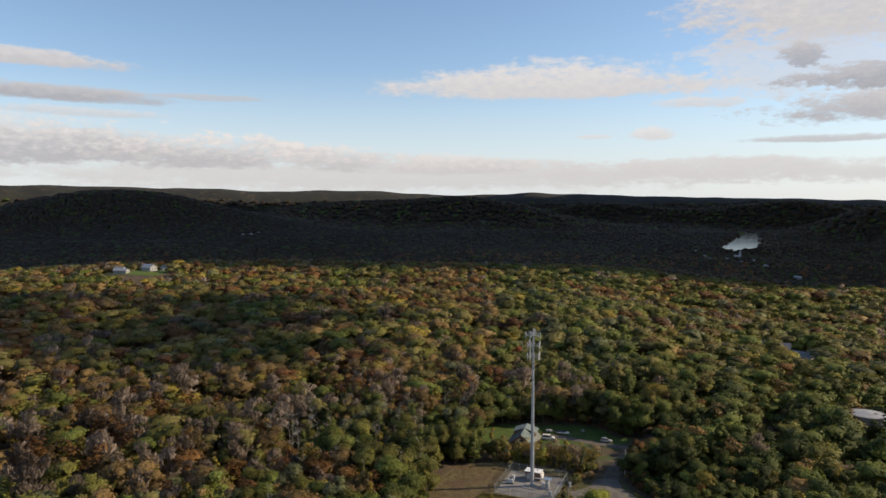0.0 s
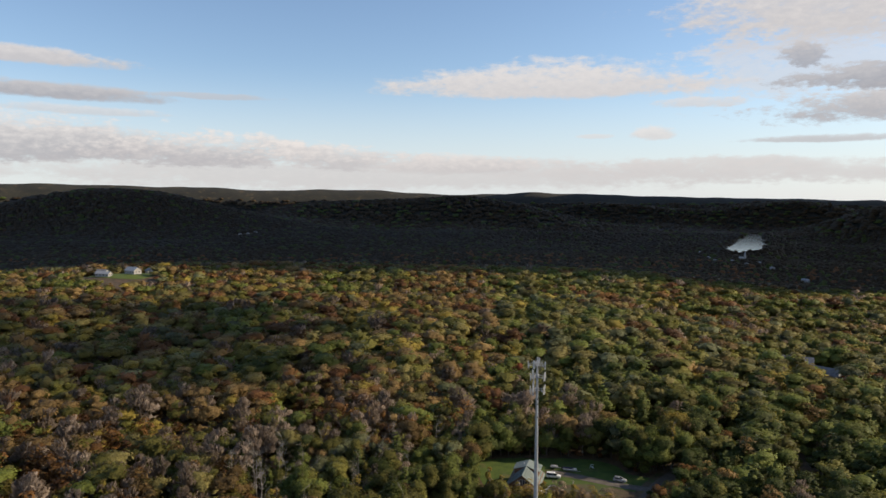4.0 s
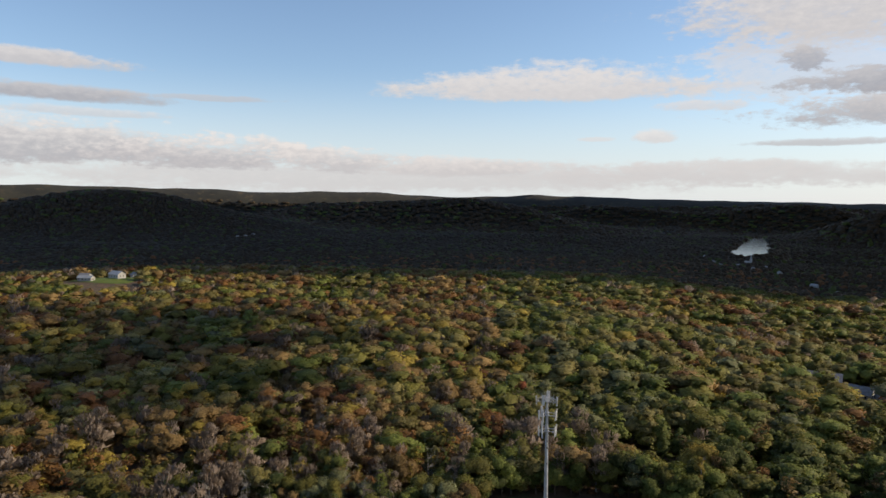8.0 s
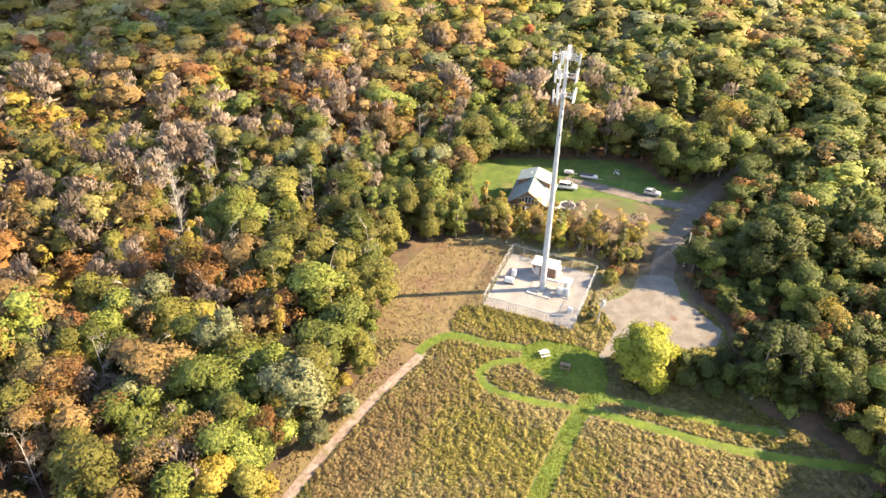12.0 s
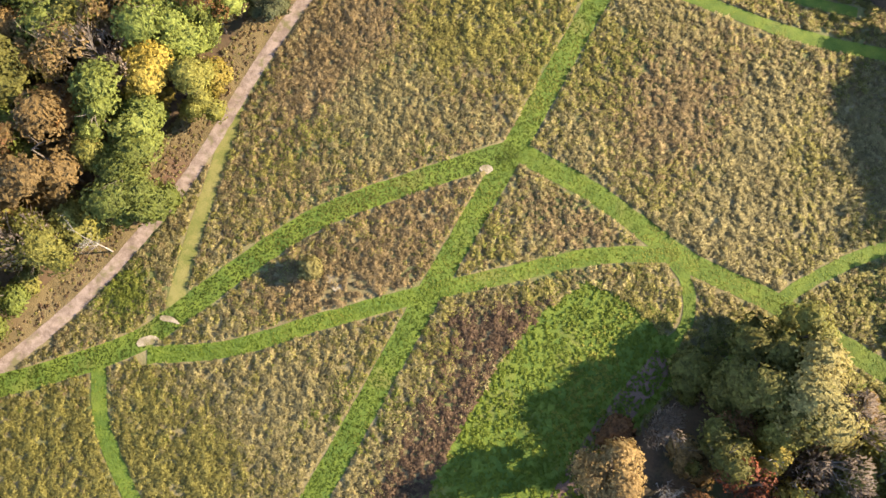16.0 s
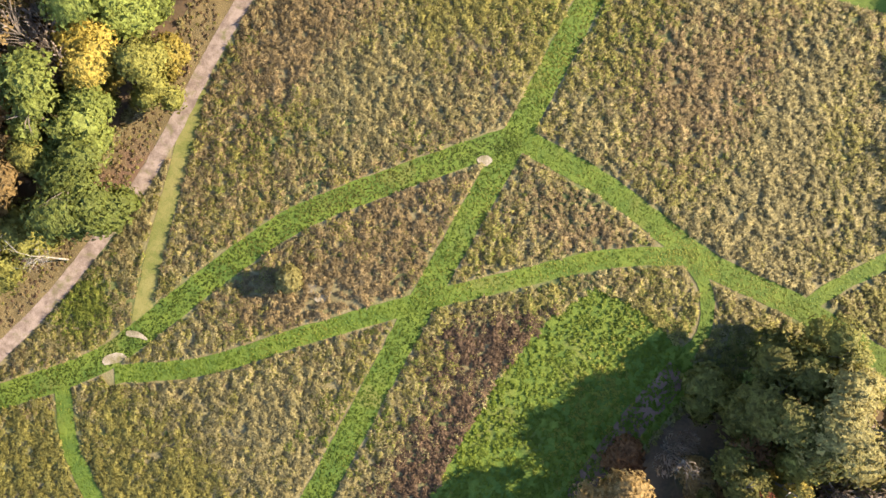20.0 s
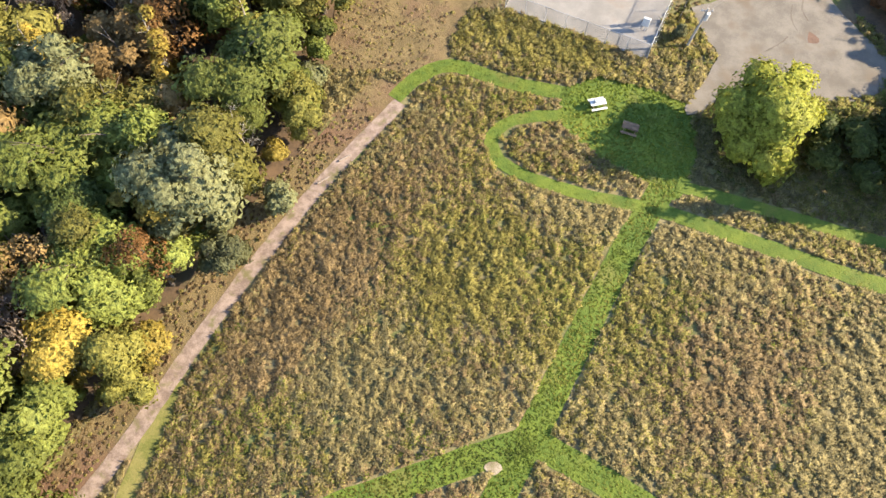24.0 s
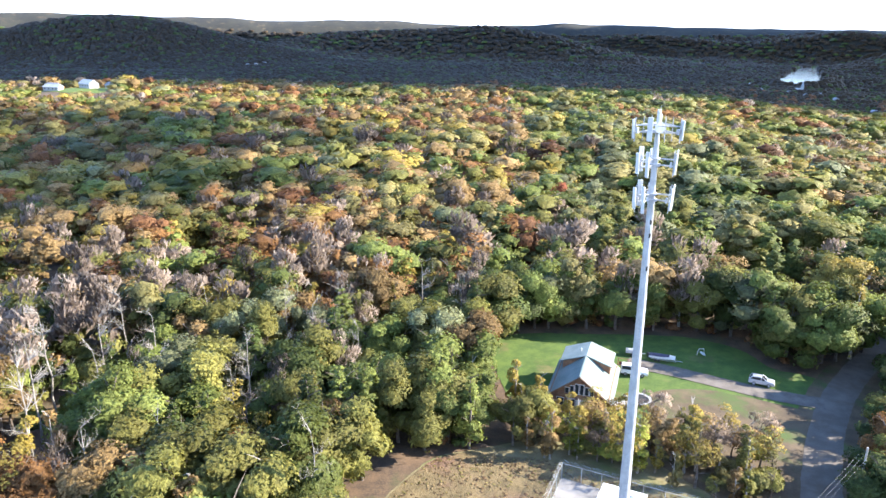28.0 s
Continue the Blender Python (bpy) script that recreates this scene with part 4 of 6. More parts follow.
def tone_at(x, y, rng):
    """Which tree grows where: drifts of colour over some tens of metres, and chance."""
    warm = bumpy(x, y, 0.012, 3.0) + 0.5 * bumpy(x, y, 0.035, 6.0) + rng.uniform(-0.30, 0.30)
    if x > 26 and y < 140:
        warm -= 0.45
    if -22 < x < 70 and 55 < y < 130:
        warm -= 0.18
    if 62 < y <= 95 and x < 20:
        warm += 0.15
    if x < -30 and -8 < y < 120:
        warm += 0.3
    if y > 95:
        warm += 0.30 if x < 15 else -0.12
    if x > 28 and y < 58 and rng.random() < 0.8:
        return rng.choice([("round", DARK), ("round", GREEN), ("round", DARK), ("round", OLIVE), ("pine", DARK), ("round", GREEN), ("loose", TAN)])
    if y > 105:
        if warm > 0.42:
            return rng.choice([("round", TAN), ("round", ORANGE), ("round", OLIVE), ("round", RUST), ("round", PALE), ("round", TAN), ("loose", GREY), ("round", YELLOW), ("round", PALE), ("round", TAN)])
        if warm > 0.0:
            return rng.choice([("round", OLIVE), ("round", PALE), ("round", TAN), ("round", SILVER), ("round", TAN), ("loose", GREY), ("round", YELLOW), ("round", OLIVE), ("round", GREEN), ("round", ORANGE), ("round", RUST)])
        return rng.choice([("round", OLIVE), ("round", GREEN), ("round", PALE), ("round", OLIVE), ("pine", DARK), ("round", SILVER), ("round", GREEN)])
    if rng.random() < (0.15 if x < -42 and 0 < y < 75 else 0.07 if x < 0 and y > 20 else 0.03):
        return "dead", None
    if warm > 0.46:
        return rng.choice([("loose", RUST), ("loose", ORANGE), ("round", ORANGE), ("loose", RUST), ("loose", TAN), ("round", TAN), ("round", OLIVE), ("loose", GREY), ("loose", GREY), ("round", GREEN), ("round", YELLOW), ("round", OLIVE)])
    if warm > 0.14:
        return rng.choice([("round", TAN), ("loose", TAN), ("tall", YELLOW), ("loose", GREY), ("round", OLIVE), ("round", PALE), ("loose", YELLOW), ("loose", ORANGE), ("loose", GREY), ("tall", YELLOW), ("tall", TAN)])
    if warm > -0.22:
        return rng.choice([("round", OLIVE), ("round", OLIVE), ("tall", YELLOW), ("tall", OLIVE), ("loose", GREY), ("round", GREEN), ("round", TAN), ("round", SILVER), ("round", OLIVE)])
    return rng.choice([("round", GREEN), ("round", OLIVE), ("pine", DARK), ("round", GREEN), ("round", OLIVE), ("tall", OLIVE), ("pine", GREEN), ("round", DARK), ("loose", TAN)])


def clear(x, y):
    return inside(MEADOW_EDGE, x, y) or inside(YARD_EDGE, x, y)


HAMLETS = [(-338, 505, 34), (-320, 470, 26), (-365, 520, 26), (180, 178, 12), (131, 34, 8), (124, 20, 7), (-348, 546, 26), (-385, 556, 20), (-330, 530, 16), (189, 197, 13), (190, 231, 16), (205, 215, 13), (139, 52, 9)]


def away_from_houses(x, y):
    return any(math.hypot(x - a, y - b) < r for a, b, r in HAMLETS)


def belt(r0, r1, step, half, rng):
    """Jittered spots of a fan of woodland seen from the south."""
    out, r = [], r0
    while r < r1:
        count = int(2 * math.radians(half) * r / step)
        for i in range(count):
            a = math.radians(-half + 2 * half * (i + rng.uniform(0.1, 0.9)) / count)
            q = r + rng.uniform(-0.45, 0.45) * step
            x, y = -25 + q * math.sin(a), -150 + q * math.cos(a)
            if not (abs(x) < 296 and y < 154) and not away_from_houses(x, y):
                out.append((q, x, y))
        r += step
    return out


# Trees that stand out, one by one: (sort, tone, x, y, height, width).
MARKED = [
    ("round", GREEN, -42, -11, 17, 1.15), ("round", GREEN, -39, 3, 16, 1.1), ("round", OLIVE, -34.5, -7, 14, 1.0), ("round", GREEN, -40, -23, 15, 1.1),
    ("loose", ORANGE, -58, -10, 14, 1.2), ("round", TAN, -54, -20, 13, 1.0), ("round", TAN, -46, -29, 12, 1.0), ("round", YELLOW, -48, -36, 12, 1.0),
    ("round", GREEN, -56, -34, 15, 1.2), ("round", GREEN, -61, -27, 15, 1.1), ("round", SILVER, -41, -41, 7, 1.1), ("bush", SILVER, -36.5, -34, 4.5, 1.0),
    ("round", GREEN, -52, -45, 13, 1.1), ("round", YELLOW, -53, -52, 11, 1.0), ("bush", YELLOW, -47, -50, 5, 1.1), ("round", OLIVE, -48, -53, 10, 1.0), ("dead", None, -40, -29.5, 12, 1.0),
    ("round", ORANGE, -45, 7, 13, 1.0), ("round", GREEN, -57, -58, 14, 1.1), ("round", GREEN, -54, -65, 12, 1.1), ("dead", None, -58, -71, 10, 1.2), ("round", OLIVE, -62, -70, 12, 1.0),
    ("round", GREEN, -66, -44, 15, 1.1), ("round", OLIVE, -32, 12, 13, 1.0), ("round", OLIVE, -24, 20, 12, 1.0), ("round", GREEN, -17, 25, 12, 1.0), ("round", OLIVE, -11, 22, 9, 1.0),
    ("dead", None, -80, 19, 19, 1.1), ("dead", None, -83, 28, 20, 1.1), ("dead", None, -76, 31, 18, 1.1), ("dead", None, -88, 22, 17, 1.1), ("dead", None, -72, 22, 16, 1.1), ("loose", GREY, -70, 28, 13, 1.0),
    ("loose", GREY, -38, 34, 14, 1.0), ("loose", GREY, -42, 40, 14, 1.1), ("loose", GREY, -17.5, 61, 16, 0.9), ("loose", GREY, -46, 24, 13, 1.0), ("loose", YELLOW, -48, 15, 13, 1.0),
    ("dome", LIME, 15.2, -24.4, 11.4, 1.04), ("bush", GREEN, 21, -27, 4.2, 1.2), ("bush", DARK, 25.5, -25, 4.4, 1.3), ("bush", GREEN, 30, -26.5, 4.0, 1.3), ("bush", DARK, 26, -29.5, 3.6, 1.2),
    ("bush", GREEN, 34, -27, 4.6, 1.3), ("bush", DARK, 22.5, -23, 3.8, 1.1), ("bush", DARK, 30, -22.5, 4.2, 1.2), ("bush", SILVER, 8.2, -9.8, 2.6, 0.8), ("tall", OLIVE, 8.6, -7.4, 5.0, 0.9), ("bush", PALE, -34.6, -72.9, 4.0, 1.0),
    ("tall", TAN, -6, 18, 8, 1.1), ("tall", YELLOW, -2, 20, 8.5, 1.2), ("tall", TAN, 2, 18.5, 8, 1.1), ("round", OLIVE, -8, 26, 9, 1.0), ("tall", OLIVE, 6, 17, 8, 1.2), ("loose", TAN, 9, 19, 8, 1.0), ("tall", OLIVE, 12, 15, 8, 1.2),
    ("loose", GREY, 16, 16, 9, 1.1), ("tall", YELLOW, 14, 20, 9, 1.3), ("tall", OLIVE, 19, 12, 8, 1.2), ("tall", TAN, 16, 8, 6.5, 1.1), ("tall", OLIVE, 20.5, 16.5, 7.5, 1.1), ("bush", OLIVE, 2, 24, 4, 1.2), ("bush", TAN, 7, 23.5, 4, 1.2), ("tall", YELLOW, -2, 27, 7.5, 1.2),
    ("round", TAN, -2.0, -95, 12, 0.85), ("round", YELLOW, -1.5, -103, 11, 0.85), ("loose", GREY, 5, -90.5, 9, 1.1), ("dead", None, 4.5, -98, 12, 1.3), ("loose", RUST, 6.5, -99, 11, 0.9), ("round", ORANGE, 9, -100, 12, 0.7), ("round", OLIVE, 15.5, -85.0, 14.5, 1.15),
    ("dead", None, 14.5, -100.5, 13, 1.4), ("loose", RUST, 12, -90, 8, 1.1), ("loose", GREY, 23, -88, 8, 1.1), ("round", OLIVE, 26, -95, 14, 1.0), ("loose", GREY, 23, -90, 13, 1.1), ("round", OLIVE, 20, -80.5, 11, 0.9), ("bush", OLIVE, 12, -85, 4, 1.1), ("loose", RED, 12, -96, 11, 1.0), ("round", OLIVE, 9.5, -93, 12, 0.8),
    ("round", ORANGE, 37, 13, 12, 0.8), ("loose", RED, 33, 1, 9, 1.0), ("round", OLIVE, 56, 62, 15, 0.9), ("round", TAN, 48, 52, 13, 0.8), ("round", YELLOW, 62, 72, 17, 1.0), ("round", RED, 12, 158, 15, 0.8),
]
rng = random.Random(11)
for kind, tone, x, y, high, wide in MARKED:
    plant(kind, tone, x, y, high, rng, wide=wide)
FRINGE = [(-33.8, 4), (-35.5, -24), (-42.5, -35), (-50.5, -49), (-59.5, -65), (-69.5, -80), (-80, -89)]
for i, p in enumerate(curve(FRINGE, 3.4)):
    kind, tone = rng.choice([("bush", OLIVE), ("bush", SILVER), ("bush", GREEN), ("bush", GREEN), ("round", OLIVE), ("round", GREEN), ("round", GREEN), ("bush", YELLOW)])
    plant(kind, tone, p.x + rng.uniform(-1.2, 0.3), p.y + rng.uniform(-1, 1), rng.uniform(3.2, 5.0) if kind == "bush" else rng.uniform(7, 11), rng)
for x, y, tone in ((8, -84.5, OLIVE), (15, -83, GREEN), (22, -84.5, OLIVE), (29, -88, TAN), (0.5, -92, RUST), (-6, -108, TAN), (20, -92, GREY), (8, -94, TAN), (21, -98, RUST), (30, -101, OLIVE), (2, -106, OLIVE), (12, -106, TAN), (9, -86, OLIVE)):
    plant("bush", tone, x, y, rng.uniform(3, 5.5), rng, wide=1.3)
thicket = random.Random(8)
for gx in range(-5, 11):
    for gy in range(3, 12):
        x, y = gx * 2.9 + thicket.uniform(-1, 1), gy * 2.9 + thicket.uniform(-1, 1)
        if inside([(-11, 18), (0, 15.5), (14, 9.5), (22, 11), (26, 21), (17, 27), (6, 27), (-4, 32), (-10, 33)], x, y):
            kind, tone = thicket.choice([("tall", OLIVE), ("tall", YELLOW), ("tall", TAN), ("loose", TAN), ("bush", OLIVE), ("bush", TAN), ("tall", PALE), ("bush", LIME), ("loose", GREY), ("tall", LIME), ("bush", PALE), ("loose", YELLOW)])
            plant(kind, tone, x, y, thicket.uniform(3, 4.6) if kind == "bush" else thicket.uniform(5, 8.2), thicket, wide=1.25)
for x, y, tone in ((13.6, 7.5, OLIVE), (15.8, 4.6, ORANGE), (17.6, 8.2, OLIVE), (19.8, 5.6, TAN), (21.5, 9.5, OLIVE), (14.6, 1.6, OLIVE), (18.3, 11.4, TAN), (23.5, 14.5, OLIVE), (25.0, 19.0, RUST)):
    kind = thicket.choice(("tall", "bush", "loose"))
    plant(kind, tone, x, y, thicket.uniform(2.8, 4.0) if kind == "bush" else thicket.uniform(4.5, 6.5), thicket, wide=1.2)
# The tall wall of trees behind the house, and the low dark one east of the road.
for line, gap, low, high in (([(-14, 58), (-7, 66.5), (4, 68), (18, 67), (30, 67.5), (39.5, 61), (43, 53), (49.5, 51.5), (62, 62), (80, 82)], 3.6, 12, 18), ([(38, -15), (35.5, -6), (32.5, 0), (33, 6), (37, 11), (45.5, 23.5), (56.5, 38.5), (68, 51), (92, 75)], 3.2, 3.5, 5.5)):
    for p in curve(line, gap):
        kind, tone = thicket.choice([("round", DARK), ("round", GREEN), ("round", OLIVE), ("pine", DARK), ("tall", YELLOW), ("round", DARK), ("tall", OLIVE), ("round", GREEN), ("loose", TAN if high > 9 else ORANGE)])
        # More dark green here, partly standing in for the row's shaded west side.
        if high < 9 and tone in (OLIVE, GREEN, YELLOW) and thicket.random() < 0.7:
            tone = DARK if kind != "tall" else OLIVE
        tall = thicket.uniform(low, high) * (2.4 if high < 9 and p.y > 30 else 1.9 if high < 9 and p.y > 4 else 1.0)
        plant(kind, tone, p.x + thicket.uniform(-1, 1), p.y + thicket.uniform(-0.5, 1.5), tall, thicket, wide=1.0 if high > 9 else 1.35)
for gx in range(9, 19):
    for gy in range(-13, 5):
        x, y = gx * 3.1 + thicket.uniform(-1, 1), gy * 3.1 + thicket.uniform(-1, 1)
        if inside([(31.5, 2), (34.5, -8), (35.5, -16), (32.5, -20), (31, -30), (44, -40), (52, -30), (50, 5), (44, 14), (36, 9)], x, y) and not inside(MEADOW_EDGE, x - 1.2, y):
            plant("bush", thicket.choice([DARK, DARK, DARK, GREEN, DARK, RUST]), x, y, thicket.uniform(2.6, 4.4), thicket, wide=1.3)
near_spots, far_spots = [], []
step = 5.2
for gx in range(-57, 58):
    for gy in range(-28, 30):
        x, y = gx * step + rng.uniform(-2.1, 2.1), gy * step + rng.uniform(-2.1, 2.1)
        if clear(x, y) or any(clear(x + dx, y + dy) for dx, dy in ((1.5, 0), (-1.5, 0), (0, 1.5), (0, -1.5))):
            continue
        if away_from_houses(x, y) or 31 < x < 46 and 24 < y < 51 or 12 < x < 38 and 26 < y < 45:
            continue
        if -12 < x < 27 and 8 < y < 32 or 12 < x < 38 and -34 < y < -16 and x < 30:
            continue
        if any((x - t[2]) ** 2 + (y - t[3]) ** 2 < (11 if t[0] != "bush" else 5) for t in MARKED):
            continue
        d = math.hypot((x + 18) * 0.9, y - 5 if y > 5 else (y + 45) * 1.1 if y < -45 else 0)
        (near_spots if y > -122 else far_spots).append((d, x, y))
near_spots.sort()
for d, x, y in near_spots[:300]:
    kind, tone = tone_at(x, y, rng)
    low = 0.42 if x > 24 and y < 4 and away(ROAD, x, y) < 19 else 0.75 if x > 24 and y < 36 and away(ROAD, x, y) < 17 else 1.0
    plant(kind, tone, x, y, HIGH[kind] * rng.uniform(0.7, 1.1) * low, rng, wide=rng.uniform(0.85, 1.15))
far_spots += near_spots[300:]

# The wood farther off: the same sorts of crowns with fewer clumps, in one mesh.
def wood(name, spots, counts, size, label, spread=1.0, boughs=99):
    r2, sorts, vs, fs, ns, slots, own, off = random.Random(len(spots)), {}, [], [], [], [], [], 0
    for d, x, y in spots:
        kind, tone = tone_at(x, y, r2)
        high = min(HIGH[kind] * r2.uniform(0.65, 1.2), tallest(x, y))
        if kind == "dead":
            kind, tone = "loose", GREY
        key = (kind, r2.randint(0, 3), tone == GREY)
        if key not in sorts:
            share = {"round": 1.0, "tall": 0.55, "loose": 0.5, "pine": 0.7}[kind]
            sorts[key] = crown_of(kind, max(8, int(counts * share * (1.5 if key[2] else 1))), size, 40 + key[1] + len(kind), 1.0 * HIGH[kind], key[2], boughs=boughs)
        v, f, w = sorts[key]
        a, s, fat = r2.uniform(0, 6.28), high / HIGH[kind], r2.uniform(0.85, 1.2) * spread
        ns.append(np.stack([w[:, 0] * math.cos(a) - w[:, 1] * math.sin(a), w[:, 0] * math.sin(a) + w[:, 1] * math.cos(a), w[:, 2]], 1))
        c, q = math.cos(a) * s * fat, math.sin(a) * s * fat
        vs.append(np.stack([v[:, 0] * c - v[:, 1] * q + x, v[:, 0] * q + v[:, 1] * c + y, v[:, 2] * s + land(x, y)], 1))
        fs.append(f + off)
        slots.append(np.full(len(f), tone))
        own.append(np.full(len(v), r2.random()))
        off += len(v)
    ob = new(name, mesh_of(name, np.concatenate(vs), np.concatenate(fs), LEAF, np.concatenate(slots), normals=np.concatenate(ns), tones=np.concatenate(own)))
    return tagged(ob, label, "forest", kind="stuff")


far_spots = [(math.hypot(x + 20, y + 30), x, y) for _, x, y in far_spots]
thin = random.Random(4)
mid_spots = [s for s in far_spots if 115 <= s[0] < 215 and s[2] > -40 and thin.random() < 0.5]
rim_spots = [s for s in far_spots if (s[0] >= 215 and s[2] > -40 or s[2] <= -40 and (s[2] <= -112 or s[0] >= 115)) and thin.random() < 0.36]
wood("near_wood", [s for s in far_spots if s[0] < 115 and s[2] > -112], 760, 0.66, "mixed autumn wood of green, tan and rust crowns")
wood("hill_top_wood", mid_spots, 520, 0.80, "mixed autumn wood behind the log house", 1.3)
south = random.Random(21)
spots = [(0, gx * 7.5 + south.uniform(-3, 3), -146 - gy * 7.5 + south.uniform(-3, 3)) for gx in range(-38, 39) for gy in range(24)]
low_spots = [s for s in spots + rim_spots if abs(s[1] + 20) < 130 and -250 < s[2] < -100]
rim_spots = [s for s in rim_spots if s not in low_spots]
wood("south_wood", low_spots, 110, 0.9, "mixed autumn wood south of the meadow", 1.25, 6)
wood("side_wood", rim_spots, 130, 1.35, "mixed autumn wood round the clearing", 1.5, 5)
wood("outer_wood", [s for s in spots if s not in low_spots and south.random() < 0.6], 20, 1.6, "mixed autumn wood farther south", 1.5, 4)


def undergrowth(spots, rng):
    """Low brush between the trunks."""
    vs, fs, ns, slots, off = [], [], [], [], 0
    sorts = [crown_of("bush", 50, 0.6, 70 + i, 3.2, boughs=4) for i in range(4)]
    for _, x, y in spots:
        v, f, w = sorts[rng.randint(0, 3)]
        a, s = rng.uniform(0, 6.28), rng.uniform(0.6, 1.25)
        c, q = math.cos(a) * s * 1.3, math.sin(a) * s * 1.3
        x, y = x + rng.uniform(-2.5, 2.5), y + rng.uniform(-2.5, 2.5)
        if clear(x, y) and rng.random() < 0.8:
            continue
        vs.append(np.stack([v[:, 0] * c - v[:, 1] * q + x, v[:, 0] * q + v[:, 1] * c + y, v[:, 2] * s + land(x, y) - 0.3], 1))
        fs.append(f + off)
        ns.append(np.stack([w[:, 0] * math.cos(a) - w[:, 1] * math.sin(a), w[:, 0] * math.sin(a) + w[:, 1] * math.cos(a), w[:, 2]], 1))
        slots.append(np.full(len(f), rng.choice([OLIVE, TAN, RUST, GREEN, DARK, DARK, RUST])))
        off += len(v)
    ob = new("undergrowth", mesh_of("undergrowth", np.concatenate(vs), np.concatenate(fs), LEAF, np.concatenate(slots), normals=np.concatenate(ns)))
    return tagged(ob, "low autumn brush between the tree trunks", "undergrowth", kind="stuff")


undergrowth([s for s in near_spots if s[0] < 95 and s[1] < 90], rng)


wood("middle_wood", belt(300, 560, 9.2, 40, rng), 190, 1.25, "mixed autumn wood on the near hill", 1.5, 7)
wood("back_wood", belt(560, 980, 11.5, 38, rng), 44, 2.0, "mixed autumn wood on the hill's far side", 1.6, 3)


def wet(x, y):
    r, az = math.hypot(x + 25, y + 150), math.degrees(math.atan2(x + 25, y + 150))
    if any(math.hypot((az - a) * r * 0.01745 / 18, (r - q + 22) / 40) < 1 for a, q in VILLAGE):
        return True
    return any(math.hypot((az - a) * r * 0.01745 / (half * 1.15), (r - r0) / 190) < 1 for a, r0, half in RIVER)


def far_wood(name, spots, wide, label):
    """Crowns far off: each a small uneven dome."""
    r2, vs, fs, slots, off = random.Random(3), [], [], [], 0
    ring = np.array([(math.cos(a), math.sin(a)) for a in np.arange(5) * 1.2566])
    n2 = np.random.default_rng(9)
    for d, x, y in spots:
        kind, tone = tone_at(x, y, r2)
        # Mostly the near-black tone, which deepens the valley's shade by colour.
        tone = r2.choice([SHADED_UMBER, SHADED_UMBER, SHADED_UMBER, DARK, SHADED_UMBER, SHADED_UMBER, RUST if d < 1700 else SHADED_UMBER, SHADED_UMBER])
        r, h, z = wide * r2.uniform(0.5, 0.85), r2.uniform(8, 13) * (1 + wide / 90), land(x, y)
        if wet(x, y):
            continue
        j = n2.uniform(0.75, 1.25, (11, 1))
        low = np.c_[ring * r * j[:5] + (x, y), np.full(5, z + h * 0.3)]
        mid = np.c_[ring * r * 0.66 * j[5:10] + (x, y), z + h * (0.68 + 0.2 * j[5:10, 0])]
        vs.append(np.vstack([low, mid, [(x, y, z + h * 1.06)]]))
        for i in range(5):
            k = (i + 1) % 5
            fs += [(off + i, off + k, off + 5 + k), (off + i, off + 5 + k, off + 5 + i), (off + 5 + i, off + 5 + k, off + 10)]
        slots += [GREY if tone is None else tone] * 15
        off += 11
    ob = new(name, mesh_of(name, np.concatenate(vs), np.array(fs), LEAF, slots))
    return tagged(ob, label, "forest", kind="stuff")


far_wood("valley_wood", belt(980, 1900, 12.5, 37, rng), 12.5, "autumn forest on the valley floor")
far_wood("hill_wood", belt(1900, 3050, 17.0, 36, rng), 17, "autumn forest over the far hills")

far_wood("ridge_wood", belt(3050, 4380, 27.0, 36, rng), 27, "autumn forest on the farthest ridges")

# ---- the mast ----
STEEL = material("galvanised_steel", (0.34, 0.35, 0.37), (0.46, 0.47, 0.49), 0.8, 0.45, 0.3)
WHITE = material("antenna_white", (0.46, 0.46, 0.46), (0.58, 0.58, 0.57), 1.2, 0.45)
PALE_GREY = material("pale_grey_paint", (0.33, 0.33, 0.335), (0.44, 0.44, 0.445), 1.0, 0.5)
BLACK = material("black_rubber", (0.015, 0.015, 0.016), (0.03, 0.03, 0.03), 3.0, 0.6)
CONCRETE = material("concrete", (0.22, 0.205, 0.18), (0.31, 0.29, 0.26), 0.7, 0.9, bump=0.15, fine=9.0, spots=((0.15, 0.135, 0.115), 0.5, 0.6))
mast = thing("cell_tower", pose(0, 0, 0.12, 0, 0, 12), "tall grey galvanised steel monopole mast with three rings of white antennas", "tower")
SECTIONS = [(0.0, 0.66), (10.5, 0.58), (21.0, 0.50), (31.5, 0.41), (41.5, 0.32), (46.5, 0.26), (50.0, 0.17)]
for (z0, r0), (z1, r1) in zip(SECTIONS, SECTIONS[1:]):
    bm = rod(bmesh.new(), (0, 0, z0), (0, 0, z1 + 0.4), r0, r1 + 0.015, 18)
    part("pole_section", bm, STEEL, mast)
bm = rod(bmesh.new(), (0, 0, 0), (0, 0, 0.09), 0.98, 0.98, 24)
for i in range(16):
    a = i * math.pi / 8
    rod(bm, (0.86 * math.cos(a), 0.86 * math.sin(a), 0.05), (0.86 * math.cos(a), 0.86 * math.sin(a), 0.24), 0.035)
part("base_flange", bm, PALE_GREY, mast, "bolted steel base flange")
for z in (3.2, 38.0, 39.4, 34.5):
    port = part("hand_hole", boxes(((0.22, 0.08, 0.5), (0, -0.55 + 0.0055 * z, z), 0.02)), BLACK, mast, "dark cable port in the pole")
step_bm = bmesh.new()
